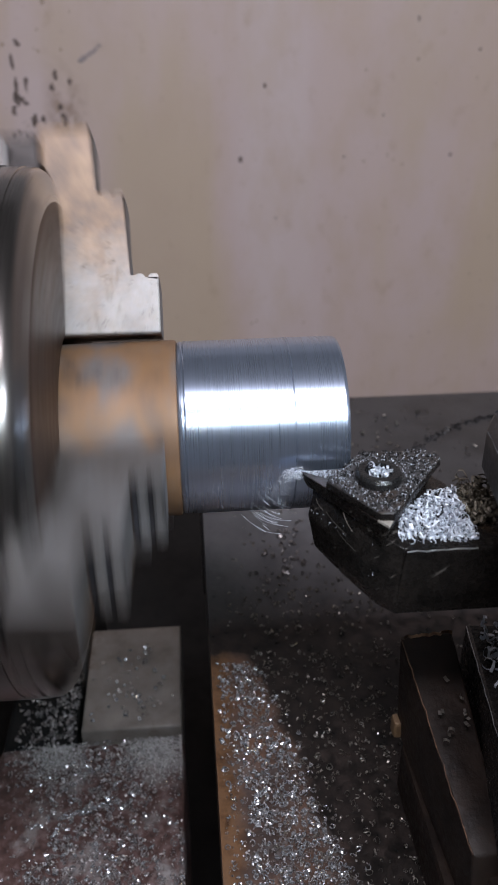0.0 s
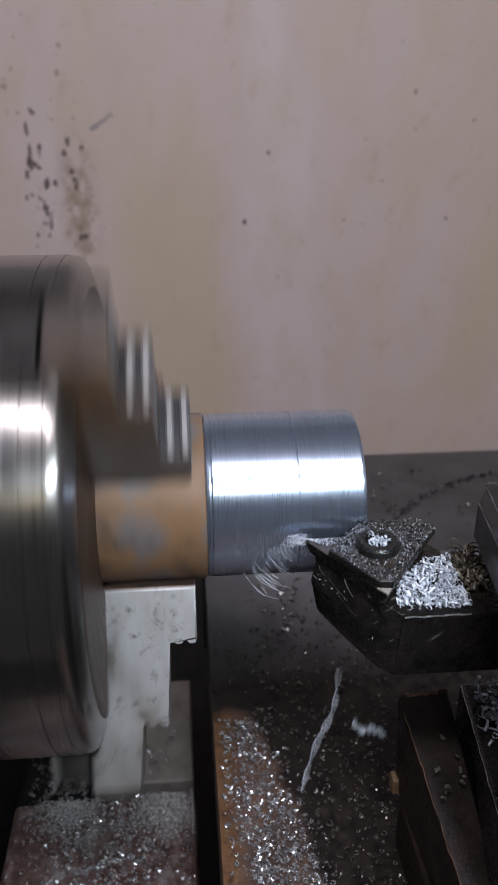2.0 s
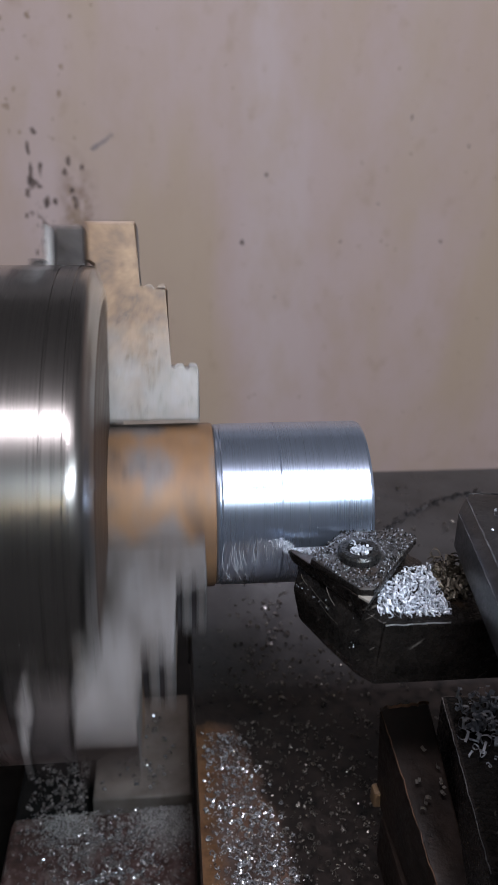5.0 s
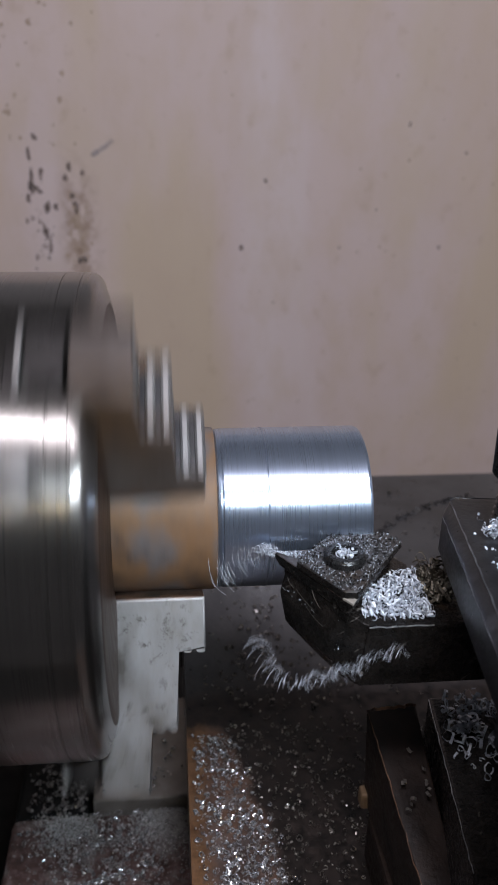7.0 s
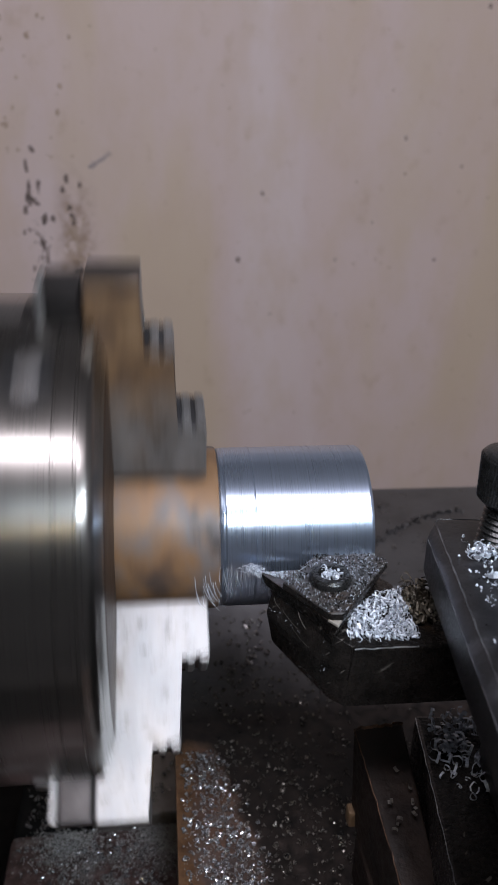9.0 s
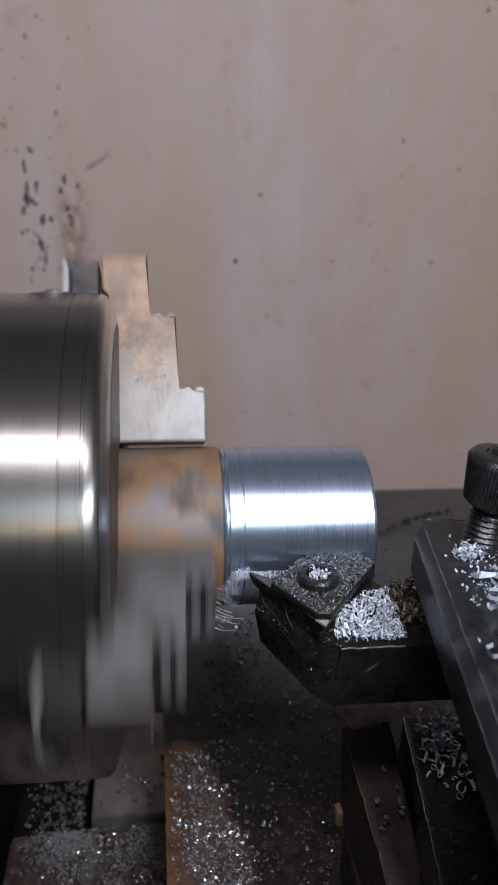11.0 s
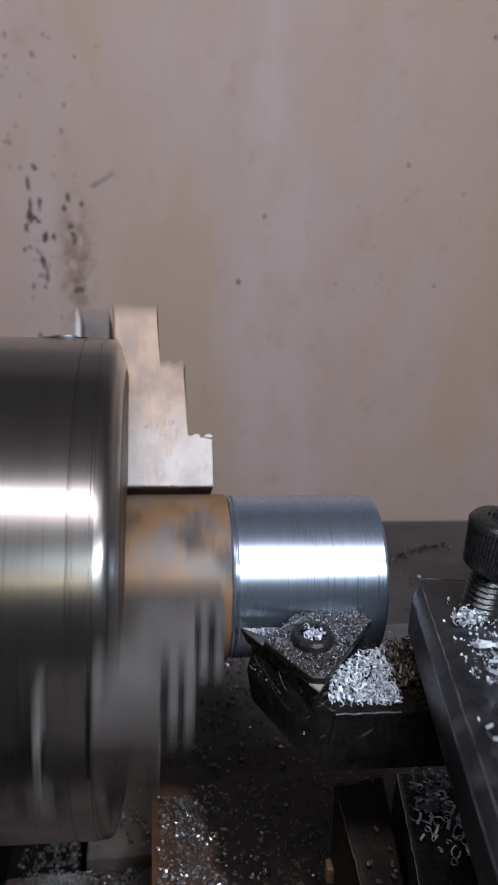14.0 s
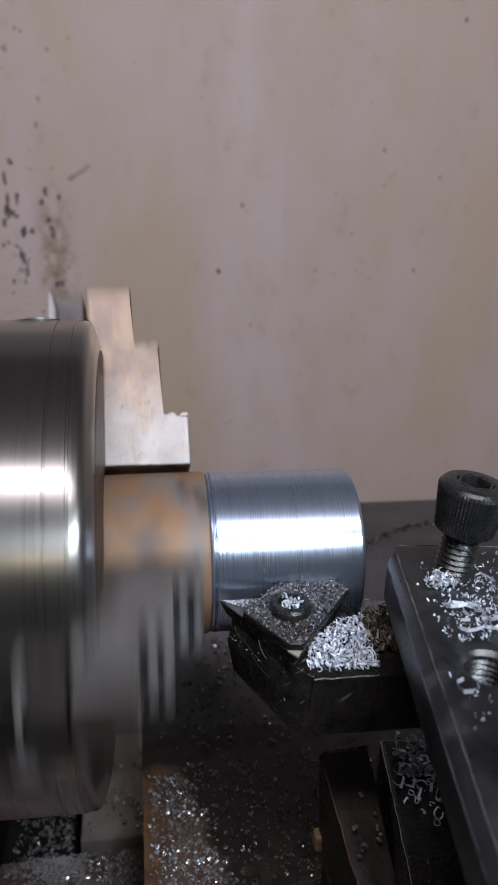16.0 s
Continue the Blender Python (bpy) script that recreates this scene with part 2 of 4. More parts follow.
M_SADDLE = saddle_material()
M_SLIDE = surface("oily_dark_iron", [(0.3, (0.035, 0.035, 0.037)), (0.7, (0.062, 0.061, 0.063))], 60, (0.25, 0.42), 0.2, 0.3, stain=(0.018, 0.016, 0.015), stain_at=(0.5, 0.7), gloss=0.4)
M_BED = surface("grimy_red_brown_bed", [(0.25, (0.018, 0.012, 0.012)), (0.5, (0.085, 0.046, 0.040)), (0.75, (0.20, 0.145, 0.14))], 330, (0.3, 0.6), 0.1, 0.6, stain=(0.27, 0.255, 0.25), stain_at=(0.52, 0.66), stain_scale=0.2)
M_PLATE = surface("worn_grey_steel_plate", [(0.3, (0.20, 0.18, 0.165)), (0.7, (0.36, 0.335, 0.31))], 100, (0.3, 0.5), 0.6, 0.3, stain=(0.10, 0.06, 0.04), stain_at=(0.55, 0.7))
M_COMPOUND = surface("brown_oily_iron", [(0.3, (0.007, 0.005, 0.0045)), (0.7, (0.026, 0.017, 0.013))], 140, (0.35, 0.6), 0.1, 0.5, stain=(0.075, 0.038, 0.023), stain_at=(0.62, 0.74), stain_scale=0.4, gloss=0.25)
M_RUST_EDGE = surface("rust_worn_edge", [(0.3, (0.07, 0.035, 0.02)), (0.7, (0.24, 0.13, 0.075))], 260, (0.4, 0.65), 0.1, 0.5, stain=(0.03, 0.018, 0.013), stain_at=(0.5, 0.64), stain_scale=0.8)
M_WORN = surface("bare_worn_steel_edge", [(0.3, (0.30, 0.30, 0.31)), (0.7, (0.75, 0.76, 0.78))], 500, (0.25, 0.45), 0.9, 0.2)
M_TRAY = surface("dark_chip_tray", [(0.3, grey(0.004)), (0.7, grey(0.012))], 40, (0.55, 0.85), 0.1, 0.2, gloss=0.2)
M_PAINT = surface("machine_paint", [(0.3, (0.10, 0.12, 0.12)), (0.7, (0.14, 0.16, 0.16))], 30, (0.3, 0.5), 0.0, 0.2)
M_ROOM = surface("workshop_plaster", [(0.3, grey(0.46)), (0.7, grey(0.56))], 4, (0.7, 0.9), 0.0, 0.2)
M_FLOOR = surface("workshop_concrete", [(0.3, grey(0.26)), (0.7, grey(0.36))], 6, (0.6, 0.9), 0.0, 0.3)
M_FLAKE = surface("dark_grease_spatter", [(0.3, (0.055, 0.042, 0.038)), (0.7, (0.17, 0.13, 0.115))], 300, (0.5, 0.8), 0.0, 0.2)
M_FLECK = surface("brown_drip_flecks", [(0.3, (0.27, 0.20, 0.145)), (0.7, (0.42, 0.33, 0.265))], 300, (0.5, 0.8), 0.0, 0.2)
M_SMUDGE = surface("grey_smudge", [(0.3, (0.22, 0.195, 0.195)), (0.7, (0.36, 0.31, 0.30))], 500, (0.5, 0.8), 0.0, 0.2)


def chip_metal(name, lo, hi, rough, metal=1.0):
    m, nt, b = nodes_of(name)
    g = nt.nodes.new("ShaderNodeNewGeometry")
    nt.links.new(ramp(nt, g.outputs["Random Per Island"], [(0.0, lo), (0.75, tuple((p + q) / 2 for p, q in zip(lo, hi))), (1.0, hi)]), b.inputs["Base Color"])
    b.inputs["Metallic"].default_value, b.inputs["Roughness"].default_value = metal, rough
    return m


M_CHIP = chip_metal("bright_steel_chips", (0.34, 0.35, 0.37), (0.97, 0.98, 1.0), 0.24, 0.8)
M_CHIP_PALE = chip_metal("pale_steel_swarf", (0.33, 0.365, 0.42), (0.80, 0.85, 0.92), 0.5, 0.15)
M_CHIP_OILY = chip_metal("oil_dulled_chips", (0.05, 0.045, 0.04), (0.42, 0.39, 0.35), 0.35, 0.7)
M_CHIP_DULL = chip_metal("dulled_steel_chips", (0.06, 0.047, 0.044), (0.60, 0.58, 0.58), 0.35, 0.5)
M_DUST = chip_metal("pale_metal_dust", (0.26, 0.25, 0.25), (0.74, 0.72, 0.71), 0.6, 0.1)
M_CHIP_BROWN = chip_metal("browned_swarf", (0.05, 0.042, 0.030), (0.28, 0.245, 0.19), 0.45, 0.5)


def wall_material():
    m, nt, b = nodes_of("stained_beige_wall_paint")
    vec = nt.nodes.new("ShaderNodeTexCoord").outputs["Object"]
    big = noise_at(nt, vec, 14, 4, 0.5, stretch=(1.0, 1, 0.22))
    mid = noise_at(nt, vec, 40, 6, 0.6, stretch=(1.0, 1, 0.5))
    fine = noise_at(nt, vec, 260, 5)
    col = ramp(nt, big, [(0.36, (0.50, 0.405, 0.315)), (0.46, (0.525, 0.425, 0.39)), (0.58, (0.53, 0.435, 0.415)), (0.68, (0.55, 0.465, 0.45))])
    col = mixed(nt, ramp(nt, mid, [(0.45, grey(0)), (0.72, grey(0.6))]), col, (0.47, 0.37, 0.29))
    col = mixed(nt, ramp(nt, noise_at(nt, vec, 9, 5, 0.55, stretch=(1.0, 1, 0.6)), [(0.50, grey(0)), (0.62, grey(0.55))]), col, (0.49, 0.395, 0.30))
    col = mixed(nt, ramp(nt, fine, [(0.62, grey(0)), (0.8, grey(0.4))]), col, (0.36, 0.27, 0.21))
    col = mixed(nt, ramp(nt, noise_at(nt, vec, 75, 5, 0.55, stretch=(1, 1, 0.7)), [(0.60, grey(0)), (0.74, grey(0.45))]), col, (0.38, 0.285, 0.21))
    # brown drip stain with a shape of its own
    xyz = nt.nodes.new("ShaderNodeSeparateXYZ")
    nt.links.new(vec, xyz.inputs[0])

    def band(sock, mid_, half):
        d = nt.nodes.new("ShaderNodeMath")
        d.operation = "SUBTRACT"
        nt.links.new(sock, d.inputs[0])
        d.inputs[1].default_value = mid_
        a = nt.nodes.new("ShaderNodeMath")
        a.operation = "ABSOLUTE"
        nt.links.new(d.outputs[0], a.inputs[0])
        r = nt.nodes.new("ShaderNodeMapRange")
        nt.links.new(a.outputs[0], r.inputs["Value"])
        r.inputs["From Min"].default_value, r.inputs["From Max"].default_value = half, half * 0.3
        return r.outputs["Result"]
    both = nt.nodes.new("ShaderNodeMath")
    both.operation = "MULTIPLY"
    nt.links.new(band(xyz.outputs["X"], -0.0655, 0.015), both.inputs[0])
    nt.links.new(band(xyz.outputs["Z"], -0.008, 0.055), both.inputs[1])
    rag = nt.nodes.new("ShaderNodeMath")
    rag.operation = "MULTIPLY"
    nt.links.new(both.outputs[0], rag.inputs[0])
    nt.links.new(ramp(nt, noise_at(nt, vec, 130, 7, 0.7), [(0.40, grey(0)), (0.62, grey(0.8))]), rag.inputs[1])
    col = mixed(nt, rag.outputs[0], col, (0.20, 0.13, 0.075))
    nt.links.new(col, b.inputs["Base Color"])
    b.inputs["Roughness"].default_value = 0.55
    bumped(nt, b, mid, 0.25, 0.002)
    return m


M_WALL = wall_material()

# ---- mesh helpers (millimetres in, metres out) ----


def mesh_of(name, bm, sharp=20.0):
    bmesh.ops.scale(bm, vec=(MM, MM, MM), verts=bm.verts)
    bmesh.ops.recalc_face_normals(bm, faces=bm.faces)
    me = bpy.data.meshes.new(name)
    bm.to_mesh(me)
    bm.free()
    for p in me.polygons:
        p.use_smooth = True
    me.set_sharp_from_angle(angle=radians(sharp))
    return me


def part(name, bm, material, parent=None, label="", sharp=20.0):
    me = mesh_of(name, bm, sharp)
    for m in (material if isinstance(material, (list, tuple)) else (material,)):
        me.materials.append(m)
    ob = new(name, me)
    if parent:
        ob.parent = parent
    if label:
        tagged(ob, label)
    return ob


def thing(name, label, category, kind="", group="", at=(0, 0, 0)):
    ob = new(name)
    ob.location = (at[0] * MM, at[1] * MM, at[2] * MM + AXIS)
    return tagged(ob, label, category, group, kind)


def solid(name, bm, material, label, category="", kind="", group="", at=(0, 0, 0), sharp=20.0):
    ob = part(name, bm, material, None, "", sharp)
    ob.location = (at[0] * MM, at[1] * MM, at[2] * MM + AXIS)
    return tagged(ob, label, category, group, kind)


def box(x0, x1, y0, y1, z0, z1, bevel=0.0, bm=None, segments=2):
    bm = bm or bmesh.new()
    vs = bmesh.ops.create_cube(bm, size=1)["verts"]
    for v in vs:
        v.co = ((x0 + x1) / 2 + v.co.x * (x1 - x0), (y0 + y1) / 2 + v.co.y * (y1 - y0), (z0 + z1) / 2 + v.co.z * (z1 - z0))
    if bevel:
        es = {e for v in vs for e in v.link_edges}
        bmesh.ops.bevel(bm, geom=list(es), offset=bevel, segments=segments, profile=0.5, affect="EDGES")
    return bm


def loft(lower, upper, bevel=0.0, bm=None):
    """A closed body between two outlines with equal numbers of corners."""
    bm = bm or bmesh.new()
    a, b = [bm.verts.new(p) for p in lower], [bm.verts.new(p) for p in upper]
    n = len(a)
    fs = [bm.faces.new(a[::-1]), bm.faces.new(b)]
    fs += [bm.faces.new((a[i], a[(i + 1) % n], b[(i + 1) % n], b[i])) for i in range(n)]
    if bevel:
        es = {e for f in fs for e in f.edges}
        bmesh.ops.bevel(bm, geom=list(es), offset=bevel, segments=2, profile=0.5, affect="EDGES")
    return bm


def turned(profile, n=96, bm=None, closed=False):
    """A body of revolution round the x axis from (x, radius) corners."""
    bm = bm or bmesh.new()
    rings = []
    for x, r in profile:
        rings.append([bm.verts.new((x, -r * math.sin(2 * math.pi * i / n), r * math.cos(2 * math.pi * i / n))) for i in range(n)] if r > 1e-6 else [bm.verts.new((x, 0, 0))])
    pairs = list(zip(rings, rings[1:]))
    if closed:
        pairs.append((rings[-1], rings[0]))
    for a, b in pairs:
        for i in range(n):
            j = (i + 1) % n
            if len(a) == 1:
                bm.faces.new((a[0], b[j], b[i]))
            elif len(b) == 1:
                bm.faces.new((a[i], a[j], b[0]))
            else:
                bm.faces.new((a[i], a[j], b[j], b[i]))
    return bm


def upright(profile, n=48, bm=None):
    """The same round the z axis from (radius, z) corners."""
    bm = turned([(z, r) for r, z in profile], n, bm)
    for v in bm.verts:
        v.co = (v.co.y, v.co.z, v.co.x)
    return bm


def shifted(bm, x=0, y=0, z=0, turn=None):
    if turn:
        bmesh.ops.transform(bm, matrix=turn, verts=bm.verts)
    bmesh.ops.translate(bm, vec=(x, y, z), verts=bm.verts)
    return bm


def curl(verts, faces, at, rad, width, turns, pitch, m, steps=10):
    """A ribbon of swarf wound on a small helix."""
    base = len(verts)
    n = max(4, int(steps * turns))
    for i in range(n + 1):
        a = 2 * math.pi * turns * i / n
        r = rad * (1 + 0.12 * math.sin(3.1 * a))
        for e in (-0.5, 0.5):
            p = m @ Vector((r * math.cos(a), r * math.sin(a), pitch * a / 6.283 + e * width))
            verts.append((at[0] + p.x, at[1] + p.y, at[2] + p.z))
    for i in range(n):
        k = base + 2 * i
        faces.append((k, k + 1, k + 3, k + 2))


def from_lists(verts, faces):
    bm = bmesh.new()
    vs = [bm.verts.new(v) for v in verts]
    for f in faces:
        bm.faces.new([vs[i] for i in f])
    return bm


def any_turn(rng, flat=1.0):
    return Euler((rng.uniform(-1, 1) * 3.1 * flat, rng.uniform(-1, 1) * 1.6 * flat, rng.uniform(0, 6.28))).to_matrix()


def scatter(rng, count, place, rad, width, turns, flat=1.0):
    """Many loose curls; place(rng) gives the spot that each lies on."""
    v, f = [], []
    for _ in range(count):
        r = rng.uniform(*rad)
        x, y, z = place(rng)
        curl(v, f, (x, y, z + r * 0.6), r, rng.uniform(*width), rng.uniform(*turns), rng.uniform(0.1, 0.8) * r, any_turn(rng, flat), 9)
    return from_lists(v, f)


def loops(rng, count, place, rad, thick, spread=0.5):
    """Many small closed-up ring chips of round wire; place(rng) gives the spot that each lies on."""
    v, f = [], []
    for _ in range(count):
        r, w = rng.uniform(*rad), rng.uniform(*thick)
        x, y, z = place(rng)
        m = Euler((rng.gauss(0, spread), rng.gauss(0, spread), rng.uniform(0, 6.28))).to_matrix()
        oval, gap, n, base = rng.uniform(0.6, 1.0), rng.uniform(4.6, 6.1), 9, len(v)
        for i in range(n + 1):
            a = gap * i / n
            for k in range(4):
                b = 1.5708 * k
                q = r + w * math.cos(b)
                p = m @ Vector((q * math.cos(a), oval * q * math.sin(a), w * 1.5 * math.sin(b) + 0.12 * r * a))
                v.append((x + p.x, y + p.y, z + r * 0.45 + p.z))
        for i in range(n):
            for k in range(4):
                j, l = base + 4 * i, (k + 1) % 4
                f.append((j + k, j + l, j + 4 + l, j + 4 + k))
    return from_lists(v, f)


# ---- the room ----
tagged(solid("floor", box(-2000, 2000, -2400, 1500, -1120, -1100), M_FLOOR, "grey concrete workshop floor", kind="structure"))
solid("ceiling", box(-2000, 2000, -2400, 1500, 1600, 1620), M_ROOM, "plain plastered workshop ceiling", kind="structure")
solid("wall_west", box(-2020, -2000, -2400, 1500, -1100, 1600), M_ROOM, "plain plastered workshop wall", kind="structure")
solid("wall_east", box(2000, 2020, -2400, 1500, -1100, 1600), M_ROOM, "plain plastered workshop wall", kind="structure")
solid("wall_south", box(-2000, 2000, -2420, -2400, -1100, 1600), M_ROOM, "plain plastered workshop wall", kind="structure")
solid("wall_north", box(-2000, 2000, 1500, 1520, -1100, 1600), M_ROOM, "plain dark workshop wall behind the machine", kind="structure")
# wall's unseen top is cut low so steel tops reflect the dimmer room
wall = part("splash_board", box(-700, 800, 398, 412, -1100, 200, 1.0), M_WALL)
wall.location = (0, 0, AXIS)
tagged(wall, "stained pinkish beige painted board behind the lathe", "splash board")


def blot(bm, x, z, w, h, rng, y=397.75):
    """One spatter mark: a low irregular lens on the wall."""
    n = 9
    ph = rng.uniform(0, 6.28)
    rim = [bm.verts.new((x + w * math.cos(a) * k, y + 0.2, z + h * math.sin(a) * k)) for a, k in ((ph + 6.283 * i / n, rng.uniform(0.65, 1.2)) for i in range(n))]
    c = bm.verts.new((x, y, z))
    for i in range(n):
        bm.faces.new((rim[i], rim[(i + 1) % n], c))


def wall_spatter():
    rng = random.Random(11)
    bm = bmesh.new()
    for x, z, w, h in ((41.2, -17.4, 1.5, 2.0), (56.5, 26.3, 1.2, 1.4), (108, -17, 0.9, 1.2), (178, -17, 1.0, 1.2), (196, 140, 1.2, 1.6), (150, 62, 0.9, 1.6), (64, -55, 0.8, 0.9), (-62, 30, 1.6, 2.2), (-73, 27, 1.5, 2.4), (132, 8, 0.8, 0.9), (190, 45, 0.9, 1.0)):
        blot(bm, x, z, w, h, rng)
    for x, z, w, h in ((-95, 39, 1.5, 5.0), (-94, 30, 1.4, 4.0), (-95, 21, 2.6, 3.4), (-97, 15.5, 2.0, 4.0), (-90.5, 18.5, 2.8, 2.2), (-88, 28, 1.5, 3.4), (-85, 8.5, 2.0, 4.4), (-80, 9, 1.5, 3.0), (-87.5, -4, 1.3, 5.0), (-85, -15, 1.6, 5.0), (-90, 51, 2.0, 2.2), (-70, 34, 1.8, 2.8), (-68.5, 14, 2.8, 3.0), (-66.5, 9, 2.0, 4.0), (-65, -26, 2.6, 3.0)):
        for k in range(3):
            blot(bm, x + rng.gauss(0, w * 0.4), z + rng.gauss(0, h * 0.5), w * rng.uniform(0.4, 0.8), h * rng.uniform(0.4, 0.8), rng)
    for _ in range(46):      # thin streak of black flecks
        z = rng.triangular(-60, 42, 10)
        x = -91 + rng.gauss(0, 5.0) - 0.10 * (z - 10)
        s = rng.uniform(0.3, 1.0) ** 1.5 * 1.3
        blot(bm, x, z, s * rng.uniform(0.6, 1.2), s * rng.uniform(0.9, 2.4), rng)
    ob = part("spatter", bm, M_FLAKE, wall, "dark dried oil spatter")
    tagged(ob, kind="stuff")
    bm = bmesh.new()
    for _ in range(60):      # flecks in the brown drip
        blot(bm, -66 + rng.gauss(0, 4.5), rng.triangular(-40, 24, -2), rng.uniform(0.5, 1.6), rng.uniform(0.8, 3.0), rng)
    for _ in range(30):      # loose flecks higher up
        k = rng.uniform(0.7, 1.7)
        blot(bm, rng.uniform(-125, -60), rng.uniform(45, 155), k, k * rng.uniform(0.9, 1.5), rng)
    for _ in range(70):      # faint freckles all over
        k = rng.uniform(0.3, 0.9)
        blot(bm, rng.uniform(-125, 240), rng.uniform(-170, 155), k, k * 1.4, rng)
    tagged(part("drip_spatter", bm, M_FLECK, wall, "soft brown drip flecks"), kind="stuff")
    bm = bmesh.new()
    for i in range(6):
        blot(bm, -54 + i * 2.3, 41.2 + i * 1.6, 2.3 - 0.15 * i, 1.5 - 0.1 * i, rng)
    part("smudge", bm, M_SMUDGE, wall, "grey finger-wide smudge")


wall_spatter()

# ---- the lathe: fixed parts ----
tray = thing("chip_tray", "dark oily sheet-metal chip tray under the lathe bed", "chip tray", at=(0, 0, -214))
part("pan", box(-400, 500, -260, 360, 0, 9, 2), M_TRAY, tray)
# unseen rim added to keep the board out of the chuck's reflection
part("added_rear_rim", box(-400, 500, 360.2, 364, 0, 26, 1), M_TRAY, tray)
part("front_rim", box(-400, 500, -264, -260.2, 0, 40, 1), M_TRAY, tray)
for x in (-404, 500.2):
    part("side_rim", box(x, x + 3.8, -260, 360, 0, 40, 1), M_TRAY, tray)
stand = solid("lathe_stand", box(-380, 480, -230, 330, -1100, -214, 6), M_PAINT, "grey-green painted cabinet stand under the lathe", "machine stand")


def lathe_bed():
    bed = thing("lathe_bed", "grimy red-brown cast lathe bed under loose chips", "lathe bed", at=(0, 0, -205))
    part("way", shifted(box(-61, -4.4, -120, 33, -176, -126.5, 2.0), z=205), M_BED, bed)
    part("way", shifted(box(-61, -38, 33.2, 130, -176, -128, 2.0), z=205), M_TRAY, bed, "black rear way")
    part("way", shifted(box(-330, -98, -120, 130, -176, -126.2, 2.0), z=205), M_BED, bed)
    # gap added below the chuck; its black floor stands in for shade
    part("shade_gap_floor", shifted(box(-97.8, -61.2, -120, 130, -176, -168, 1.0), z=205), M_TRAY, bed, "black floor of a gap added for the chuck's shade")
    for x in (-300, -90):
        part("foot", shifted(box(x, x + 60, -110, 120, -205, -176.2, 2.0), z=205), M_BED, bed)
    return bed


lathe_bed()
gap_plate = solid("gap_plate", box(-36, -4.9, 33.2, 79, -140, -121.5, 0.8), M_PLATE, "worn grey steel plate bolted into the bed gap", "steel plate")


def headstock():
    h = thing("headstock", "grey-green painted headstock casting behind the chuck", "headstock", at=(0, 0, -205))
    part("housing", shifted(box(-330, -96, -105, 120, -126, 110, 8), z=205), M_PAINT, h)
    part("spindle_nose", shifted(turned([(-100, 0), (-100, 36), (-76.2, 36), (-76.2, 0)], 64), z=205), M_CHUCK, h)
    return h


headstock()

# ---- the spinning parts ----
chuck = thing("lathe_chuck", "worn steel three-jaw chuck spinning at speed", "lathe chuck")
prof = [(-76, 0), (-76, 49), (-74, 51), (-29.5, 51.0), (-29.4, 50.8), (-29.1, 50.8), (-29.0, 51.0), (-25.9, 51.0), (-25.8, 50.75), (-25.4, 50.75), (-25.3, 50.9), (-24.0, 50.75), (-23.3, 50.3), (-22.8, 49.6), (-22.6, 48.7), (-22.2, 47.6), (-21.8, 46.2), (-21.5, 44.6)]
part("body", turned(prof, 160), M_CHUCK, chuck, sharp=40.0)
part("front_face", turned([(-21.5, 44.59), (-21.35, 44.0), (-21.3, 43.0), (-21.3, 20.0), (-21.8, 19.5), (-30, 19.5), (-30, 0)], 96), M_CHUCK_FACE, chuck, "brown-stained chuck face")


def jaw_mesh():
    """One stepped jaw standing up along z, its grip towards the axis; thickness along y."""
    steps = [(-22.9, 18.5), (-2.8, 18.5), (-2.8, 29.6), (-8.9, 29.6), (-8.9, 46.0), (-14.9, 46.0), (-14.9, 59.3), (-25.0, 59.3), (-25.0, 51.4), (-22.9, 51.4)]
    half = 6.5
    bm = loft([(x, half, r) for x, r in steps], [(x, -half, r) for x, r in steps], 0.45)
    bm.normal_update()
    for f in bm.faces:
        if f.normal.z > 0.9:
            f.material_index = 1
        elif f.normal.z < -0.9:
            f.material_index = 2
    return bm


def teeth_mesh():
    """Ribbed ledges of a jaw."""
    bm = bmesh.new()
    for x0, x1, r in ((-8.4, -2.95, 29.6), (-14.4, -9.05, 46.0)):
        w = (x1 - x0) / 2
        for i in range(2):
            a, lo, hi = x0 + w * i, r + 0.02, r + 0.75
            ring = ((a + w * 0.28, lo), (a + w * 0.34, hi - 0.25), (a + w * 0.48, hi), (a + w * 0.8, hi), (a + w * 0.94, hi - 0.25), (a + w, lo))
            loft([(x, 6.2, z) for x, z in ring], [(x, -6.2, z) for x, z in ring], 0, bm)
    return bm


def ledge_mesh():
    """Black strips between the ribs that paint in the grooves' shade."""
    bm = bmesh.new()
    for x0, x1, r in ((-8.4, -3.2, 29.6), (-14.4, -9.3, 46.0)):
        box(x0, x1, -6.1, 6.1, r - 0.3, r + 0.06, 0, bm)
    return bm


def guide_mesh():
    """The part of a jaw that runs in the body, standing out past the rim."""
    return box(-31.9, -25.6, -4.2, 4.2, 40, 58.8, 0.4, box(-36.4, -33.6, -4.2, 4.2, 40, 52.2, 0.3))


def socket_mesh():
    """Round key socket in the rim: a dark well with a worn bright plug."""
    return shifted(upright([(0, 50.6), (4.6, 50.4), (4.6, 51.15), (0, 51.3)], 32), -34)


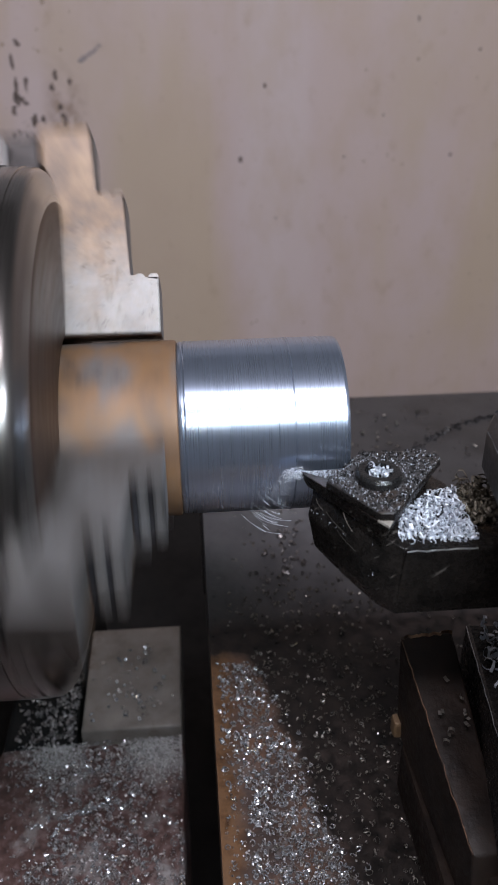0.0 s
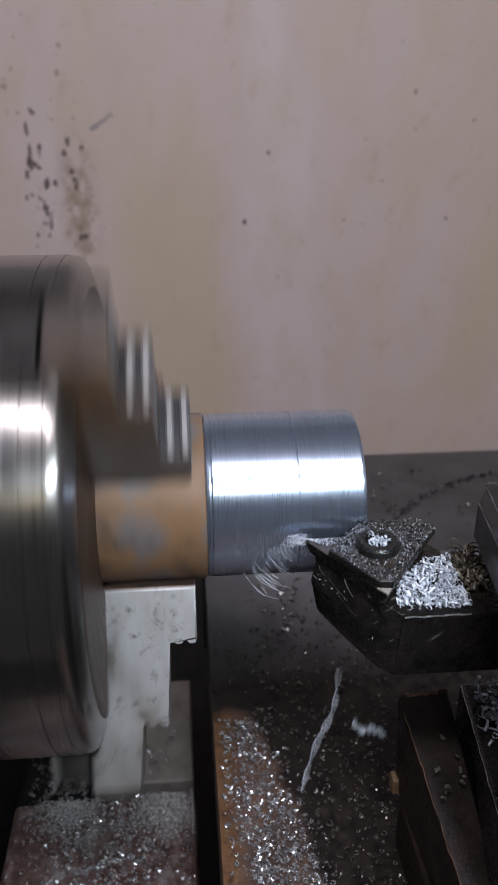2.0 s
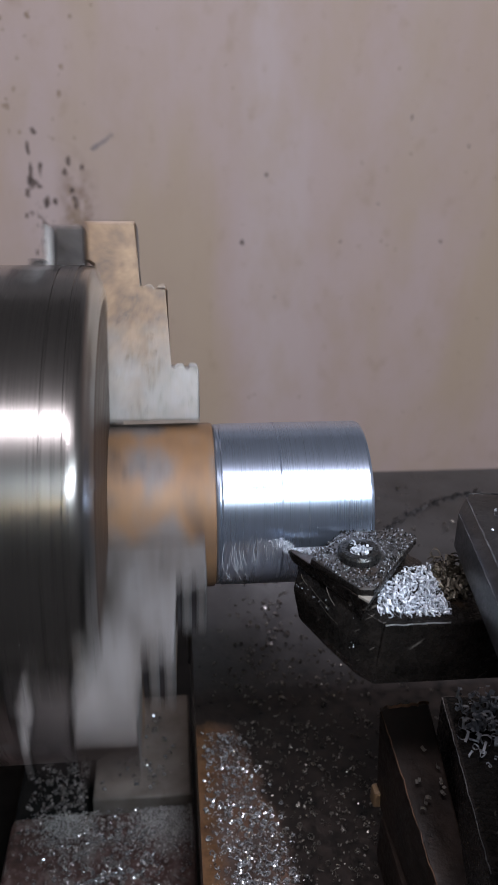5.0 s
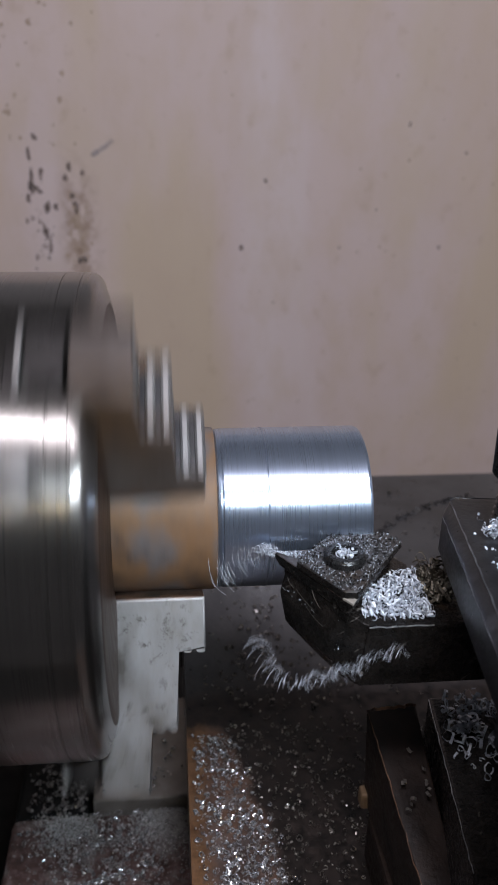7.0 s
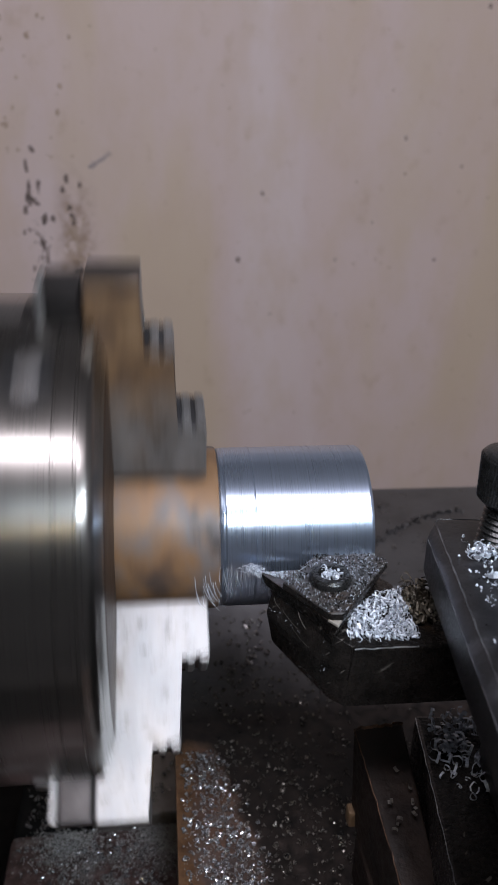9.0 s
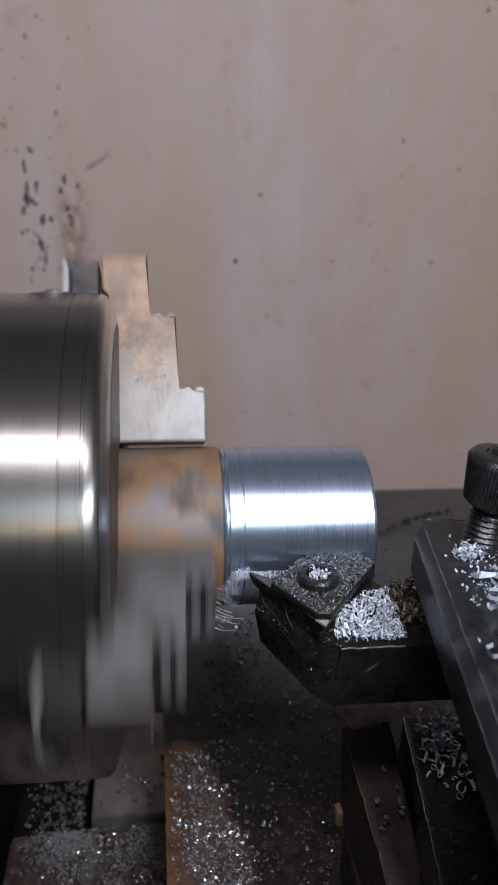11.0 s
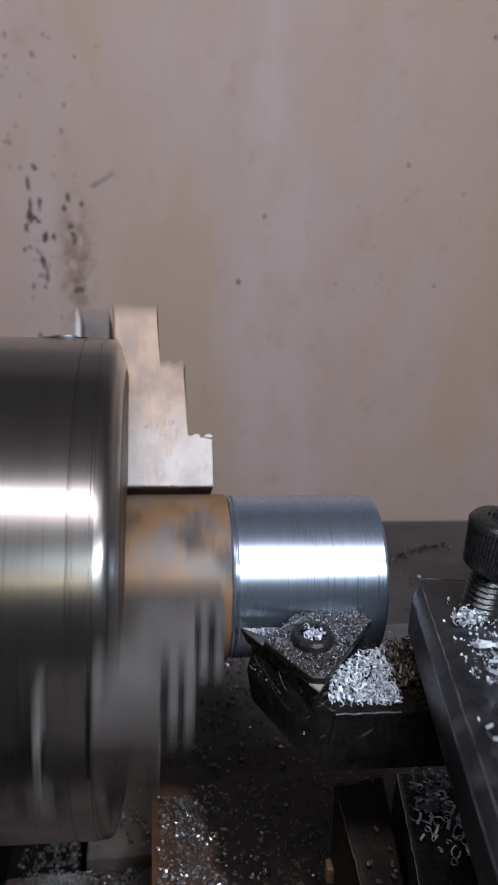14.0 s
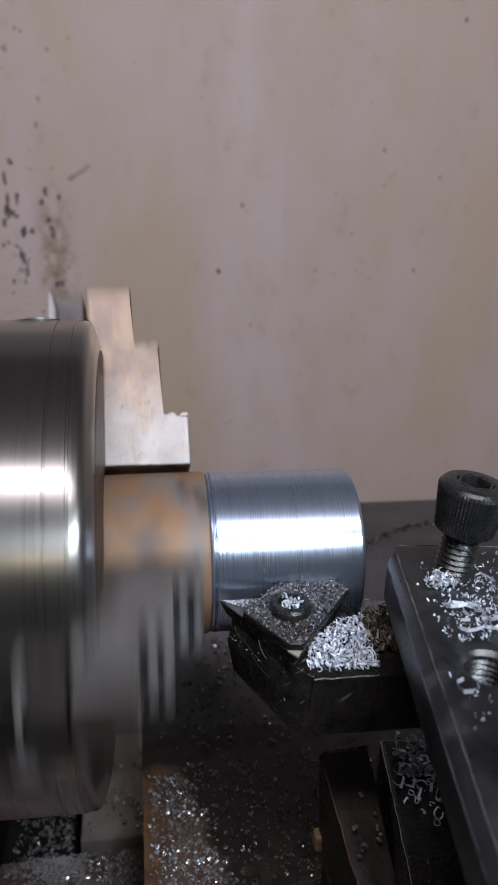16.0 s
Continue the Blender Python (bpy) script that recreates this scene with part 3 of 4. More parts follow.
ME_JAW, ME_TEETH, ME_GUIDE = mesh_of("jaw", jaw_mesh()), mesh_of("ribs", teeth_mesh()), mesh_of("guide", guide_mesh())
ME_LEDGE = mesh_of("ledge", ledge_mesh())
ME_LUG = mesh_of("lug", box(-33.4, -32.2, -4.2, 4.2, 40, 58.8, 0.25))
ME_SOCK, ME_WELL = mesh_of("key_socket", socket_mesh()), mesh_of("well", shifted(upright([(0, 51.2), (2.4, 51.2), (2.4, 51.6), (0, 51.7)], 24), -34))
for me, m in ((ME_JAW, M_JAW), (ME_JAW, M_JAW_END), (ME_JAW, M_RUST_EDGE), (ME_TEETH, M_JAW), (ME_LEDGE, M_BLACK), (ME_GUIDE, M_GUIDE), (ME_LUG, M_JAW), (ME_SOCK, M_BLACK), (ME_WELL, M_JAW)):
    me.materials.append(m)
for k in range(3):
    jaw = new("jaw", ME_JAW)
    jaw.parent, jaw.matrix_basis = chuck, pose(0, 0, 0, 120 * k)
    tagged(jaw, "stepped steel jaw with brown stains")
    for nm, me in (("ribs", ME_TEETH), ("ledge", ME_LEDGE), ("guide", ME_GUIDE), ("lug", ME_LUG)):
        o = new(nm, me)
        o.parent = jaw
    sk = new("key_socket", ME_SOCK)
    sk.parent, sk.matrix_basis = chuck, pose(0, 0, 0, 120 * k + 20)
    w = new("well", ME_WELL)
    w.parent = sk

bar = thing("workpiece", "round steel bar half turned bright, half rusty brown", "steel bar")
part("rusty_stock", turned([(-29, 0), (-29, 17.6), (-0.9, 17.75), (-0.35, 17.6), (-0.2, 17.3), (-0.2, 0)], 128), M_BAR, bar, "rusty brown unturned bar stock")
part("turned_length", turned([(-0.19, 17.0), (0.1, 17.25), (0.5, 17.4), (0.9, 17.3), (1.2, 17.45), (31.0, 17.5), (31.5, 17.3), (31.7, 16.9), (31.7, 0)], 160), M_TURNED, bar, "bright freshly turned steel")

# ---- the carriage and what rides on it ----
RIDERS = []


def rides(ob):
    RIDERS.append(ob)
    return ob


WING = ((-190, -112), (-190, -88.5), (26, -88.5), (50, -84.6), (76, -74.6), (84, -73.6), (84, -112))
REAR = ((84.1, -112), (84.1, -73.5), (160.5, -73.5), (160.5, -112))


def wing_height(y):
    return float(np.interp(y, (26, 50, 76, 84), (-88.5, -84.6, -74.6, -73.5)))


saddle = rides(thing("lathe_saddle", "oily rusty cast-iron saddle strewn with chips", "lathe saddle"))
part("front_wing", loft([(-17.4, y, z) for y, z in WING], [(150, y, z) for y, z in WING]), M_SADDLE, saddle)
part("rear_wing", loft([(-18.2, y, z) for y, z in REAR], [(170, y, z) for y, z in REAR]), M_SLIDE, saddle, "oily dark iron rear wing")


part("apron", box(0, 150, -205, -190.2, -190, -90, 3), M_PAINT, saddle)

compound = rides(thing("compound_slide", "brown oily compound slide below the tool post", "compound slide"))
part("swivel_base", box(25, 120, -125, -19, -88.4, -74.5, 1.2), M_COMPOUND, compound)
part("lower_slide", loft([(26, -18, -74.4), (110, -18, -74.4), (110, -124, -74.4), (33, -124, -74.4)], [(28.5, -17, -64), (110, -17, -64), (110, -124, -70), (36, -124, -70)], 0.8), M_COMPOUND, compound)
part("gib", loft([(25, -15, -74), (35.6, -14.3, -74), (35.0, -62, -74.3), (27.5, -62, -74.3)], [(23.5, -15, -46.2), (35.3, -14.3, -46.0), (35.2, -56, -62.5), (28.6, -56, -62.5)], 0.5), M_COMPOUND, compound, "brown rust-edged gib block")
part("top_slide", shifted(box(0, 170, -110, 0, -63.8, -44.4, 0.8), 38.3, -13.6, 0, Matrix.Rotation(radians(-7), 4, "Z")), M_HOLDER, compound)
part("stop_pin", box(23.4, 27.5, -18.2, -14.6, -74.3, -69.5, 0.8), M_JAW_RUST, compound, "worn tan pin head")

holder = rides(thing("tool_holder", "black oily turning tool with a clamped triangular insert", "lathe tool"))
HT = [(2.2, -21.2, -2.6), (9, -18.6, -2.6), (24.4, -18.0, -2.6), (27.0, -21, -3.0), (27.2, -40.2, -4.0), (14.6, -39.6, -4.0), (11.6, -37.6, -2.6)]
HM = [(0.9, -22.6, -7.4), (8.2, -19.2, -8.6), (25, -18, -8.6), (27.2, -21.4, -8.6), (27.2, -40.2, -8.6), (13.9, -39.7, -8.8), (8.6, -36.0, -8.8)]
HL = [(1.9, -25.0, -12.8), (8.4, -20.6, -13.6), (25, -18.6, -13.6), (27.2, -21.8, -13.6), (27.2, -40.2, -13.6), (13.6, -39.8, -13.6), (8.5, -36.0, -13.2)]
HB = [(7.2, -29.0, -17.2), (11.0, -24.0, -17.2), (25, -19, -17.2), (27.2, -22, -17.2), (27.2, -40.2, -17.2), (13.4, -39.8, -17.2), (11.2, -37.4, -17.2)]


def head_mesh():
    bm = bmesh.new()
    rings = [[bm.verts.new(p) for p in ring] for ring in (HB, HL, HM, HT)]
    fs = [bm.faces.new(rings[0][::-1]), bm.faces.new(rings[-1])]
    for a, b in zip(rings, rings[1:]):
        fs += [bm.faces.new((a[i], a[(i + 1) % 7], b[(i + 1) % 7], b[i])) for i in range(7)]
    bmesh.ops.bevel(bm, geom=list({e for f in fs for e in f.edges}), offset=0.3, segments=2, profile=0.5, affect="EDGES")
    return bm


part("head", head_mesh(), M_HOLDER, holder, sharp=24.0)
part("shank", loft([(14.2, -24.0, -17.55), (80, -24.0, -17.55), (80, -40.0, -17.55), (13.6, -40.0, -17.55)], [(14.6, -23.8, -3.8), (80, -24.0, -3.8), (80, -40.4, -3.8), (14.8, -40.4, -3.8)], 0.5), M_HOLDER, holder)
part("shim", loft([(1.9, -20.9, -4.1), (24, -20.2, -4.1), (11.2, -38.2, -4.1)], [(1.9, -20.9, -2.6), (24, -20.2, -2.6), (11.2, -38.2, -2.6)], 0.2), M_HOLDER, holder)
insert = part("insert", loft([(0.9, -20.6, -2.5), (24.6, -19.6, -2.5), (11.4, -38.6, -2.5)], [(-0.6, -19.6, 0.3), (25.2, -19.2, 0.6), (11.6, -39.4, 0.5)], 0.3), (M_CARBIDE, M_HOLDER), holder, "dark carbide triangular insert")
CL = [(3.2, -26.6), (11.3, -17.2), (23.2, -17.0), (26.0, -20.4), (13.0, -38.0), (10.6, -37.8)]
clamp = part("clamp", loft([(x, y, 0.62) for x, y in CL], [(x * 0.97 + 0.35, y * 0.97 - 0.75, 2.3) for x, y in CL], 0.35), (M_CLAMP, M_HOLDER), holder, "dusty steel clamp plate")
for p in insert.data.polygons:
    p.material_index = 0 if p.normal.z > 0.4 else 1
for p in clamp.data.polygons:      # dusty steel on top, black steel on the sides
    p.material_index = 0 if p.normal.z > 0.4 else 1
part("bare_corner", loft([(10.2, -37.4, 0.35), (13.2, -37.2, 0.35), (11.8, -39.5, 0.35)], [(10.2, -37.4, 0.85), (13.2, -37.2, 0.85), (11.8, -39.4, 0.85)], 0.1), M_BARE, holder, "bare pale corner of the insert")
scr = part("screw", shifted(upright([(0, 2.2), (4.1, 2.2), (4.1, 3.5), (3.7, 4.1), (2.5, 4.1), (2.3, 3.2), (0, 3.0)], 40), 12.6, -27.0, 0), M_BOLT, holder, "dark round screw head")

shoulder = rides(solid("cut_line", turned([(-0.75, 17.49), (-0.70, 17.60), (-0.52, 17.60), (-0.45, 17.49)], 128), M_TURNED, "fine raised line where the tool meets the uncut skin", "cut line", sharp=60.0))

POST_TURN = Matrix.Rotation(radians(-6.8), 4, "Z")
post = rides(thing("tool_post", "black steel tool post with worn chamfered edges", "tool post"))


def post_slab(z0, z1, x0, d, bevel):
    ring = [(x0 - d, -78 - d), (x0 - d, -4.5 - d * 0.3), (x0 + 3.4 - d * 0.6, d * 0.6), (62, d * 0.6), (62, -78 - d)]
    return shifted(loft([(x, y, z0) for x, y in ring], [(x, y, z1) for x, y in ring], bevel), 33.4, -22.6, 0, POST_TURN)


def top_plate():
    """The chamfered top plate with a drilled hole cut right through it."""
    c = 1.9
    lo = [(-c, -80), (-c, -4.4), (0.4, 0.9), (62, 1.2), (62, -80)]
    hi = [(0, -78), (0, -1.2), (1.0, -0.1), (62, 0), (62, -78)]
    bm = bmesh.new()
    rings = [[bm.verts.new((x, y, z)) for x, y in ring] for ring, z in ((lo, 3.5), (lo, 11.2), (hi, 13))]
    fs = [bm.faces.new(rings[0][::-1]), bm.faces.new(rings[-1])]
    for a, b in zip(rings, rings[1:]):
        fs += [bm.faces.new((a[i], a[(i + 1) % 5], b[(i + 1) % 5], b[i])) for i in range(5)]
    bmesh.ops.bevel(bm, geom=list({e for f in fs for e in f.edges}), offset=0.5, segments=2, profile=0.5, affect="EDGES")
    ob = part("top_plate", shifted(bm, 33.4, -22.6, 0, POST_TURN), M_BLACK, post)
    drill = part("drill", shifted(upright([(0, 4), (3.7, 4), (3.7, 12.3), (4.5, 13.05), (4.5, 14), (0, 14)], 40), 37.2, -60.5), M_BOLT, post)
    cutter = ob.modifiers.new("hole", "BOOLEAN")
    cutter.operation, cutter.solver, cutter.object = "DIFFERENCE", "EXACT", drill
    done = bpy.data.meshes.new_from_object(ob.evaluated_get(bpy.context.evaluated_depsgraph_get()))
    ob.modifiers.clear()
    ob.data = done
    bpy.data.objects.remove(drill)
    done.set_sharp_from_angle(angle=radians(20))
    return ob


top_plate()
part("column", post_slab(-17.2, 3.4, 17, 0, 0.4), M_BLACK, post)
part("base", post_slab(-43.8, -17.3, 15, 0, 0.8), M_BLACK, post)


def threads(r, z0, z1, pitch, n=32):
    rows, z = [], z0
    while z < z1:
        rows += [(r, z), (r * 0.86, z + pitch * 0.5)]
        z += pitch
    return upright([(0, z0)] + rows + [(r, z1), (0, z1)], n)


def cap_screw(x, y, z, lean):
    s = rides(thing("cap_screw", "black knurled socket cap screw threaded into the tool post", "screw", at=(x, y, z)))
    part("thread", threads(3.5, -6, 9.4, 1.1), M_BOLT, s)
    bm = upright([(0, 9.3), (4.6, 9.3), (5.25, 9.9), (6.2, 17.7), (6.0, 18.3), (5.5, 18.8), (4.9, 19.0), (3.3, 19.0)], 120)
    for v in bm.verts:      # knurling
        rr = math.hypot(v.co.x, v.co.y)
        if rr > 5.1 and v.co.z < 18:
            k = 1.0 + (0.022 if round(math.degrees(math.atan2(v.co.y, v.co.x)) / 3.0) % 2 else -0.010)
            v.co.x *= k
            v.co.y *= k
    part("head", bm, M_BOLT, s)
    bm = bmesh.new()
    ring = [[bm.verts.new((r * math.cos(a), r * math.sin(a), zz)) for a in (math.pi / 3 * i for i in range(6))] for r, zz in ((2.9, 19.02), (2.75, 18.6), (2.75, 13.5))]
    outer = [bm.verts.new((3.45 * math.cos(math.pi / 3 * i), 3.45 * math.sin(math.pi / 3 * i), 19.02)) for i in range(6)]
    for a, b in ((outer, ring[0]), (ring[0], ring[1]), (ring[1], ring[2])):
        for i in range(6):
            bm.faces.new((a[i], a[(i + 1) % 6], b[(i + 1) % 6], b[i]))
    bm.faces.new(ring[2])
    part("hex_socket", bm, M_BOLT, s)
    s.rotation_euler = (0, radians(lean), 0)
    return s


cap_screw(40.8, -34.4, 13, 6.5)
cap_screw(35.6, -86.6, 13, 0)


def hole_thread():
    bm = bmesh.new()
    rows, z = [], 4.6
    while z < 12.2:
        rows += [(3.66, z), (3.2, z + 0.5)]
        z += 1.0
    return shifted(upright([(0, 4.4)] + rows + [(3.66, 12.2)], 40, bm), 37.2, -60.5)


part("thread", hole_thread(), M_BOLT, post, "threaded clamp-screw hole")
# rusty block beside the shank
part("packing", box(27.6, 45, -36, -21.5, -12, -4.2, 0.6), M_COMPOUND, holder, "rusty packing strip")

# ---- chips and swarf ----
rng = random.Random(5)


def rider_chips(name, bm, material, label, group=""):
    return rides(solid(name, bm, material, label, "metal chips", kind="stuff"))


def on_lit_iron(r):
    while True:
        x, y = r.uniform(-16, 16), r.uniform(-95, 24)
        # follows the border of the saddle's painted shadow
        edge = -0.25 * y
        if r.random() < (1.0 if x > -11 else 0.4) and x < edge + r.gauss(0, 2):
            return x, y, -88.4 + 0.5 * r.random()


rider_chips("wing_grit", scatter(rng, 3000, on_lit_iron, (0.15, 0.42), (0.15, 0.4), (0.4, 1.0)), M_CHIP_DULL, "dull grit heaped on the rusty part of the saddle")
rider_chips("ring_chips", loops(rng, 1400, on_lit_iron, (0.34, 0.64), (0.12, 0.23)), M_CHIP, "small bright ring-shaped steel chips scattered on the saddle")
# darker chips go with the oil and the painted shade
rider_chips("oily_chips", scatter(rng, 1500, lambda r: (r.uniform(-8, 60), r.uniform(-95, 26), -88.4), (0.2, 0.5), (0.15, 0.45), (0.6, 1.3)), M_CHIP_OILY, "dark oily chips on the shade-painted part of the saddle")
rider_chips("oily_rings", loops(rng, 520, lambda r: (r.uniform(-6, 60), r.uniform(-95, 30), -88.4), (0.35, 0.8), (0.08, 0.18), 0.7), M_CHIP_OILY, "dark oily curled chips on the shade-painted part of the saddle")
rider_chips("web_chips", scatter(rng, 300, lambda r: (lambda y: (r.triangular(-15, 60, 5), y, wing_height(y) + 0.1))(r.triangular(27, 84, 40)), (0.25, 0.7), (0.2, 0.6), (0.6, 1.6)), M_CHIP_OILY, "loose chips on the saddle below the bar")
rider_chips("web_cluster", scatter(rng, 18, lambda r: (lambda y: (r.gauss(9, 3.6), y, wing_height(y) + 0.3))(r.gauss(63, 5.5)), (0.6, 1.0), (0.5, 0.9), (0.9, 1.6)), M_CHIP_DULL, "little cluster of pale chips below the bar")
rider_chips("rear_chips", scatter(rng, 70, lambda r: (r.triangular(-15, 120, 20), r.uniform(85, 155), -73.4), (0.4, 1.0), (0.4, 0.9), (0.6, 1.6)), M_CHIP_OILY, "loose steel chips on the oily rear wing")
LUMPS = [(rng.uniform(-48, -6), rng.uniform(-65, 32), rng.uniform(2.5, 9)) for _ in range(26)]


def on_bed(r):
    x, y, w = LUMPS[r.randrange(26)]
    k = r.random() < 0.55
    x, y = (r.gauss(x, w), r.gauss(y, w)) if k else (r.triangular(-60, -6, -20), r.uniform(-70, 32))
    return max(-60, min(x, -5.6)), max(-75, min(y, 32.3)), -126.4 + 1.4 * r.random() ** 2


solid("bed_grit", scatter(rng, 3600, on_bed, (0.15, 0.45), (0.15, 0.4), (0.4, 1.0)), M_CHIP_DULL, "dull steel grit littering the lathe bed", "metal chips", kind="stuff")
solid("bed_rings", loops(rng, 900, on_bed, (0.4, 0.8), (0.1, 0.22)), M_CHIP_DULL, "dull curled chips on the lathe bed", "metal chips", kind="stuff")
solid("bright_bed_rings", loops(rng, 800, on_bed, (0.45, 0.85), (0.12, 0.24)), M_CHIP, "bright curled chips on the lathe bed", "metal chips", kind="stuff")
solid("coil_on_bed", loops(random.Random(9), 26, lambda r, c=iter(range(26)): (lambda i: (-39.6 + 0.57 * i, 6.4 + 0.16 * i + 0.25 * math.sin(i), -126.2))(next(c)), (0.55, 0.75), (0.14, 0.2), 0.25), M_CHIP, "straight tight coil of bright swarf lying on the bed", "swarf", kind="stuff")
solid("rear_way_chips", scatter(rng, 620, lambda r: (r.triangular(-60, -38.5, -39), r.triangular(34, 125, 36), -127.9 + 0.6 * r.random()), (0.3, 0.75), (0.25, 0.6), (0.6, 1.6)), M_CHIP_DULL, "chips strewn on the black rear way", "metal chips", kind="stuff")
solid("dust_drift", scatter(rng, 4200, lambda r: (min(r.gauss(-13, 6), -5.5) if r.random() < 0.6 else r.gauss(-43, 5), 31.5 - abs(r.gauss(0, 6.5)), -126.3 + 2.4 * r.random()), (0.12, 0.4), (0.1, 0.3), (0.3, 0.8)), M_DUST, "drift of pale metal dust against the gap plate", "metal dust", kind="stuff")
solid("plate_chips", scatter(rng, 70, lambda r: (r.triangular(-34, -6, -22), r.triangular(34, 76, 40), -121.4), (0.4, 0.9), (0.3, 0.8), (0.6, 1.6)), M_CHIP, "steel chips on the gap plate", "metal chips", kind="stuff")


def on_shank(r):
    a, b = r.random(), r.random()
    return 14.5 + 12.5 * a + 1.5 * b, -38.5 + 17 * b * (0.55 + 0.45 * a), -3.7 + 1.5 * r.random() * (1 - abs(b - 0.45))


rider_chips("shank_chips", scatter(rng, 620, on_shank, (0.35, 0.95), (0.16, 0.42), (0.3, 1.2)), M_CHIP_PALE, "heap of pale steel chips on the tool shank")
rider_chips("head_crumbs", scatter(rng, 90, lambda r: (lambda a, b: (1.0 + 9.5 * a + 2.5 * b * (1 - a), -22.8 - 14 * a - 2 * b, -5.0 - 7.5 * b))(r.random(), r.random()), (0.06, 0.2), (0.08, 0.2), (0.3, 0.8)), M_CHIP_PALE, "bright crumbs stuck to the tool head's flank")
rider_chips("oil_crumbs", scatter(rng, 120, lambda r: (lambda u: (51 + 56 * u + r.gauss(0, 0.8), 100 + 38 * math.sin(1.57 * u) ** 0.9 + r.gauss(0, 0.9), -73.4))(r.random()), (0.3, 0.7), (0.3, 0.8), (0.4, 1.0)), M_BLACK, "trail of oil-black crumbs on the rear wing")


def on_clamp(r):
    """A spot on the clamp plate's top, clear of its screw."""
    while True:
        x, y = r.uniform(3.6, 25.5), r.uniform(-37.5, -17.3)
        inside = all((b[0] - a[0]) * (y - a[1]) - (b[1] - a[1]) * (x - a[0]) < -1.2 for a, b in zip(CL, CL[1:] + CL[:1]))
        if inside and math.hypot(x - 12.6, y + 27) > 4.2:
            return x, y, 2.3


rider_chips("clamp_dust", scatter(rng, 620, on_clamp, (0.04, 0.20), (0.05, 0.22), (0.3, 0.7)), M_CHIP_PALE, "fine bright metal dust on the clamp plate")
rider_chips("clamp_crumbs", scatter(rng, 700, on_clamp, (0.1, 0.3), (0.1, 0.3), (0.3, 0.7)), M_BOLT, "dark oily crumbs on the clamp plate")
rider_chips("screw_chips", scatter(rng, 60, lambda r: (12.6 + r.gauss(0, 0.9), -27 + r.gauss(0, 0.9), 3.0 + r.random() * 0.9), (0.25, 0.6), (0.3, 0.6), (0.3, 0.8)), M_CHIP_PALE, "pale chips packed in the screw socket")
rider_chips("tip_dust", scatter(rng, 300, lambda r: (lambda a: (0.3 + 8 * a, -20.2 - 5.5 * a * r.random(), 0.4))(r.random()), (0.06, 0.2), (0.06, 0.2), (0.3, 0.7)), M_CHIP_PALE, "bright dust on the insert's cutting corner")
rider_chips("brown_swarf", scatter(rng, 130, lambda r: (r.uniform(27.8, 33.0), r.uniform(-34, -22), -5 + r.random() * 4), (0.6, 1.3), (0.25, 0.5), (0.8, 2.2)), M_CHIP_BROWN, "browned tangled swarf beside the tool post")
rider_chips("slide_chips", scatter(rng, 120, lambda r: (lambda y: (38.6 + 0.12 * (y + 14) + r.triangular(0.3, 20, 3), y, -44.2 + r.random() * 1.6))(r.triangular(-40, -14.5, -19)), (0.6, 1.4), (0.3, 0.7), (0.4, 1.2)), M_CHIP_PALE, "curled steel chips on the top slide")
rider_chips("gib_chips", scatter(rng, 7, lambda r: (lambda y: (r.uniform(27, 34), y, -46 + (y + 15) * 0.267 + 0.3))(r.uniform(-40, -24)), (0.6, 1.0), (0.5, 1.0), (0.25, 0.7)), M_CHIP_OILY, "a few pale chips on the gib block")


def on_post(r):
    while True:
        u, v = r.triangular(1.5, 34, 10), -r.triangular(1.5, 58, 24)
        p = POST_TURN @ Vector((u, v, 0))
        x, y = p.x + 33.4, p.y - 22.6
        if math.hypot(x - 37.2, y + 60.5) > 6.5:
            return x, y, 13.1


rider_chips("post_chips", scatter(rng, 38, on_post, (1.0, 2.4), (0.4, 0.9), (0.25, 0.95), 0.14), M_CHIP_PALE, "pale flat swarf curls on the tool post")
rider_chips("post_tangle", scatter(rng, 60, lambda r: (lambda p: (p.x + 33.4, p.y - 22.6, 13.2 + 2.2 * r.random()))(POST_TURN @ Vector((r.triangular(15, 38, 27), -r.triangular(10, 56, 28), 0))), (1.2, 2.8), (0.5, 1.0), (0.3, 0.9), 0.3), M_CHIP_PALE, "tangle of broad pale swarf on the tool post")
rider_chips("post_dust", scatter(rng, 700, on_post, (0.10, 0.45), (0.1, 0.35), (0.3, 0.9)), M_CHIP_PALE, "bright chip crumbs on the tool post")
rider_chips("screw_foot_chips", scatter(rng, 46, lambda r: (37.6 + r.gauss(0, 1.3), -37.6 + r.gauss(0, 1.0), 13.1 + r.random() * 1.8), (0.4, 1.1), (0.25, 0.6), (0.4, 1.0)), M_CHIP_PALE, "little heap of pale chips at the screw's foot")


def wire(v, f, pts, rad):
    """A thin three-sided wire through the points."""
    base = len(v)
    for i, p in enumerate(pts):
        t = (pts[min(i + 1, len(pts) - 1)] - pts[max(i - 1, 0)]).normalized()
        a = t.cross(Vector((0.3, 1, 0.2))).normalized()
        b = t.cross(a)
        for k in range(3):
            q = p + rad * (math.cos(2.094 * k) * a + math.sin(2.094 * k) * b)
            v.append(tuple(q))
    for i in range(len(pts) - 1):
        for k in range(3):
            j, l = base + 3 * i, (k + 1) % 3
            f.append((j + k, j + l, j + 3 + l, j + 3 + k))


def edge_line(pts, rad):
    v, f = [], []
    wire(v, f, [Vector(p) for p in pts], rad)
    return from_lists(v, f)


def uneven(a, b, n, r, amount):
    """Points from a to b, a little out of line."""
    a, b = Vector(a), Vector(b)
    return [a.lerp(b, i / n) + Vector([r.gauss(0, amount) for _ in range(3)]) for i in range(n + 1)]


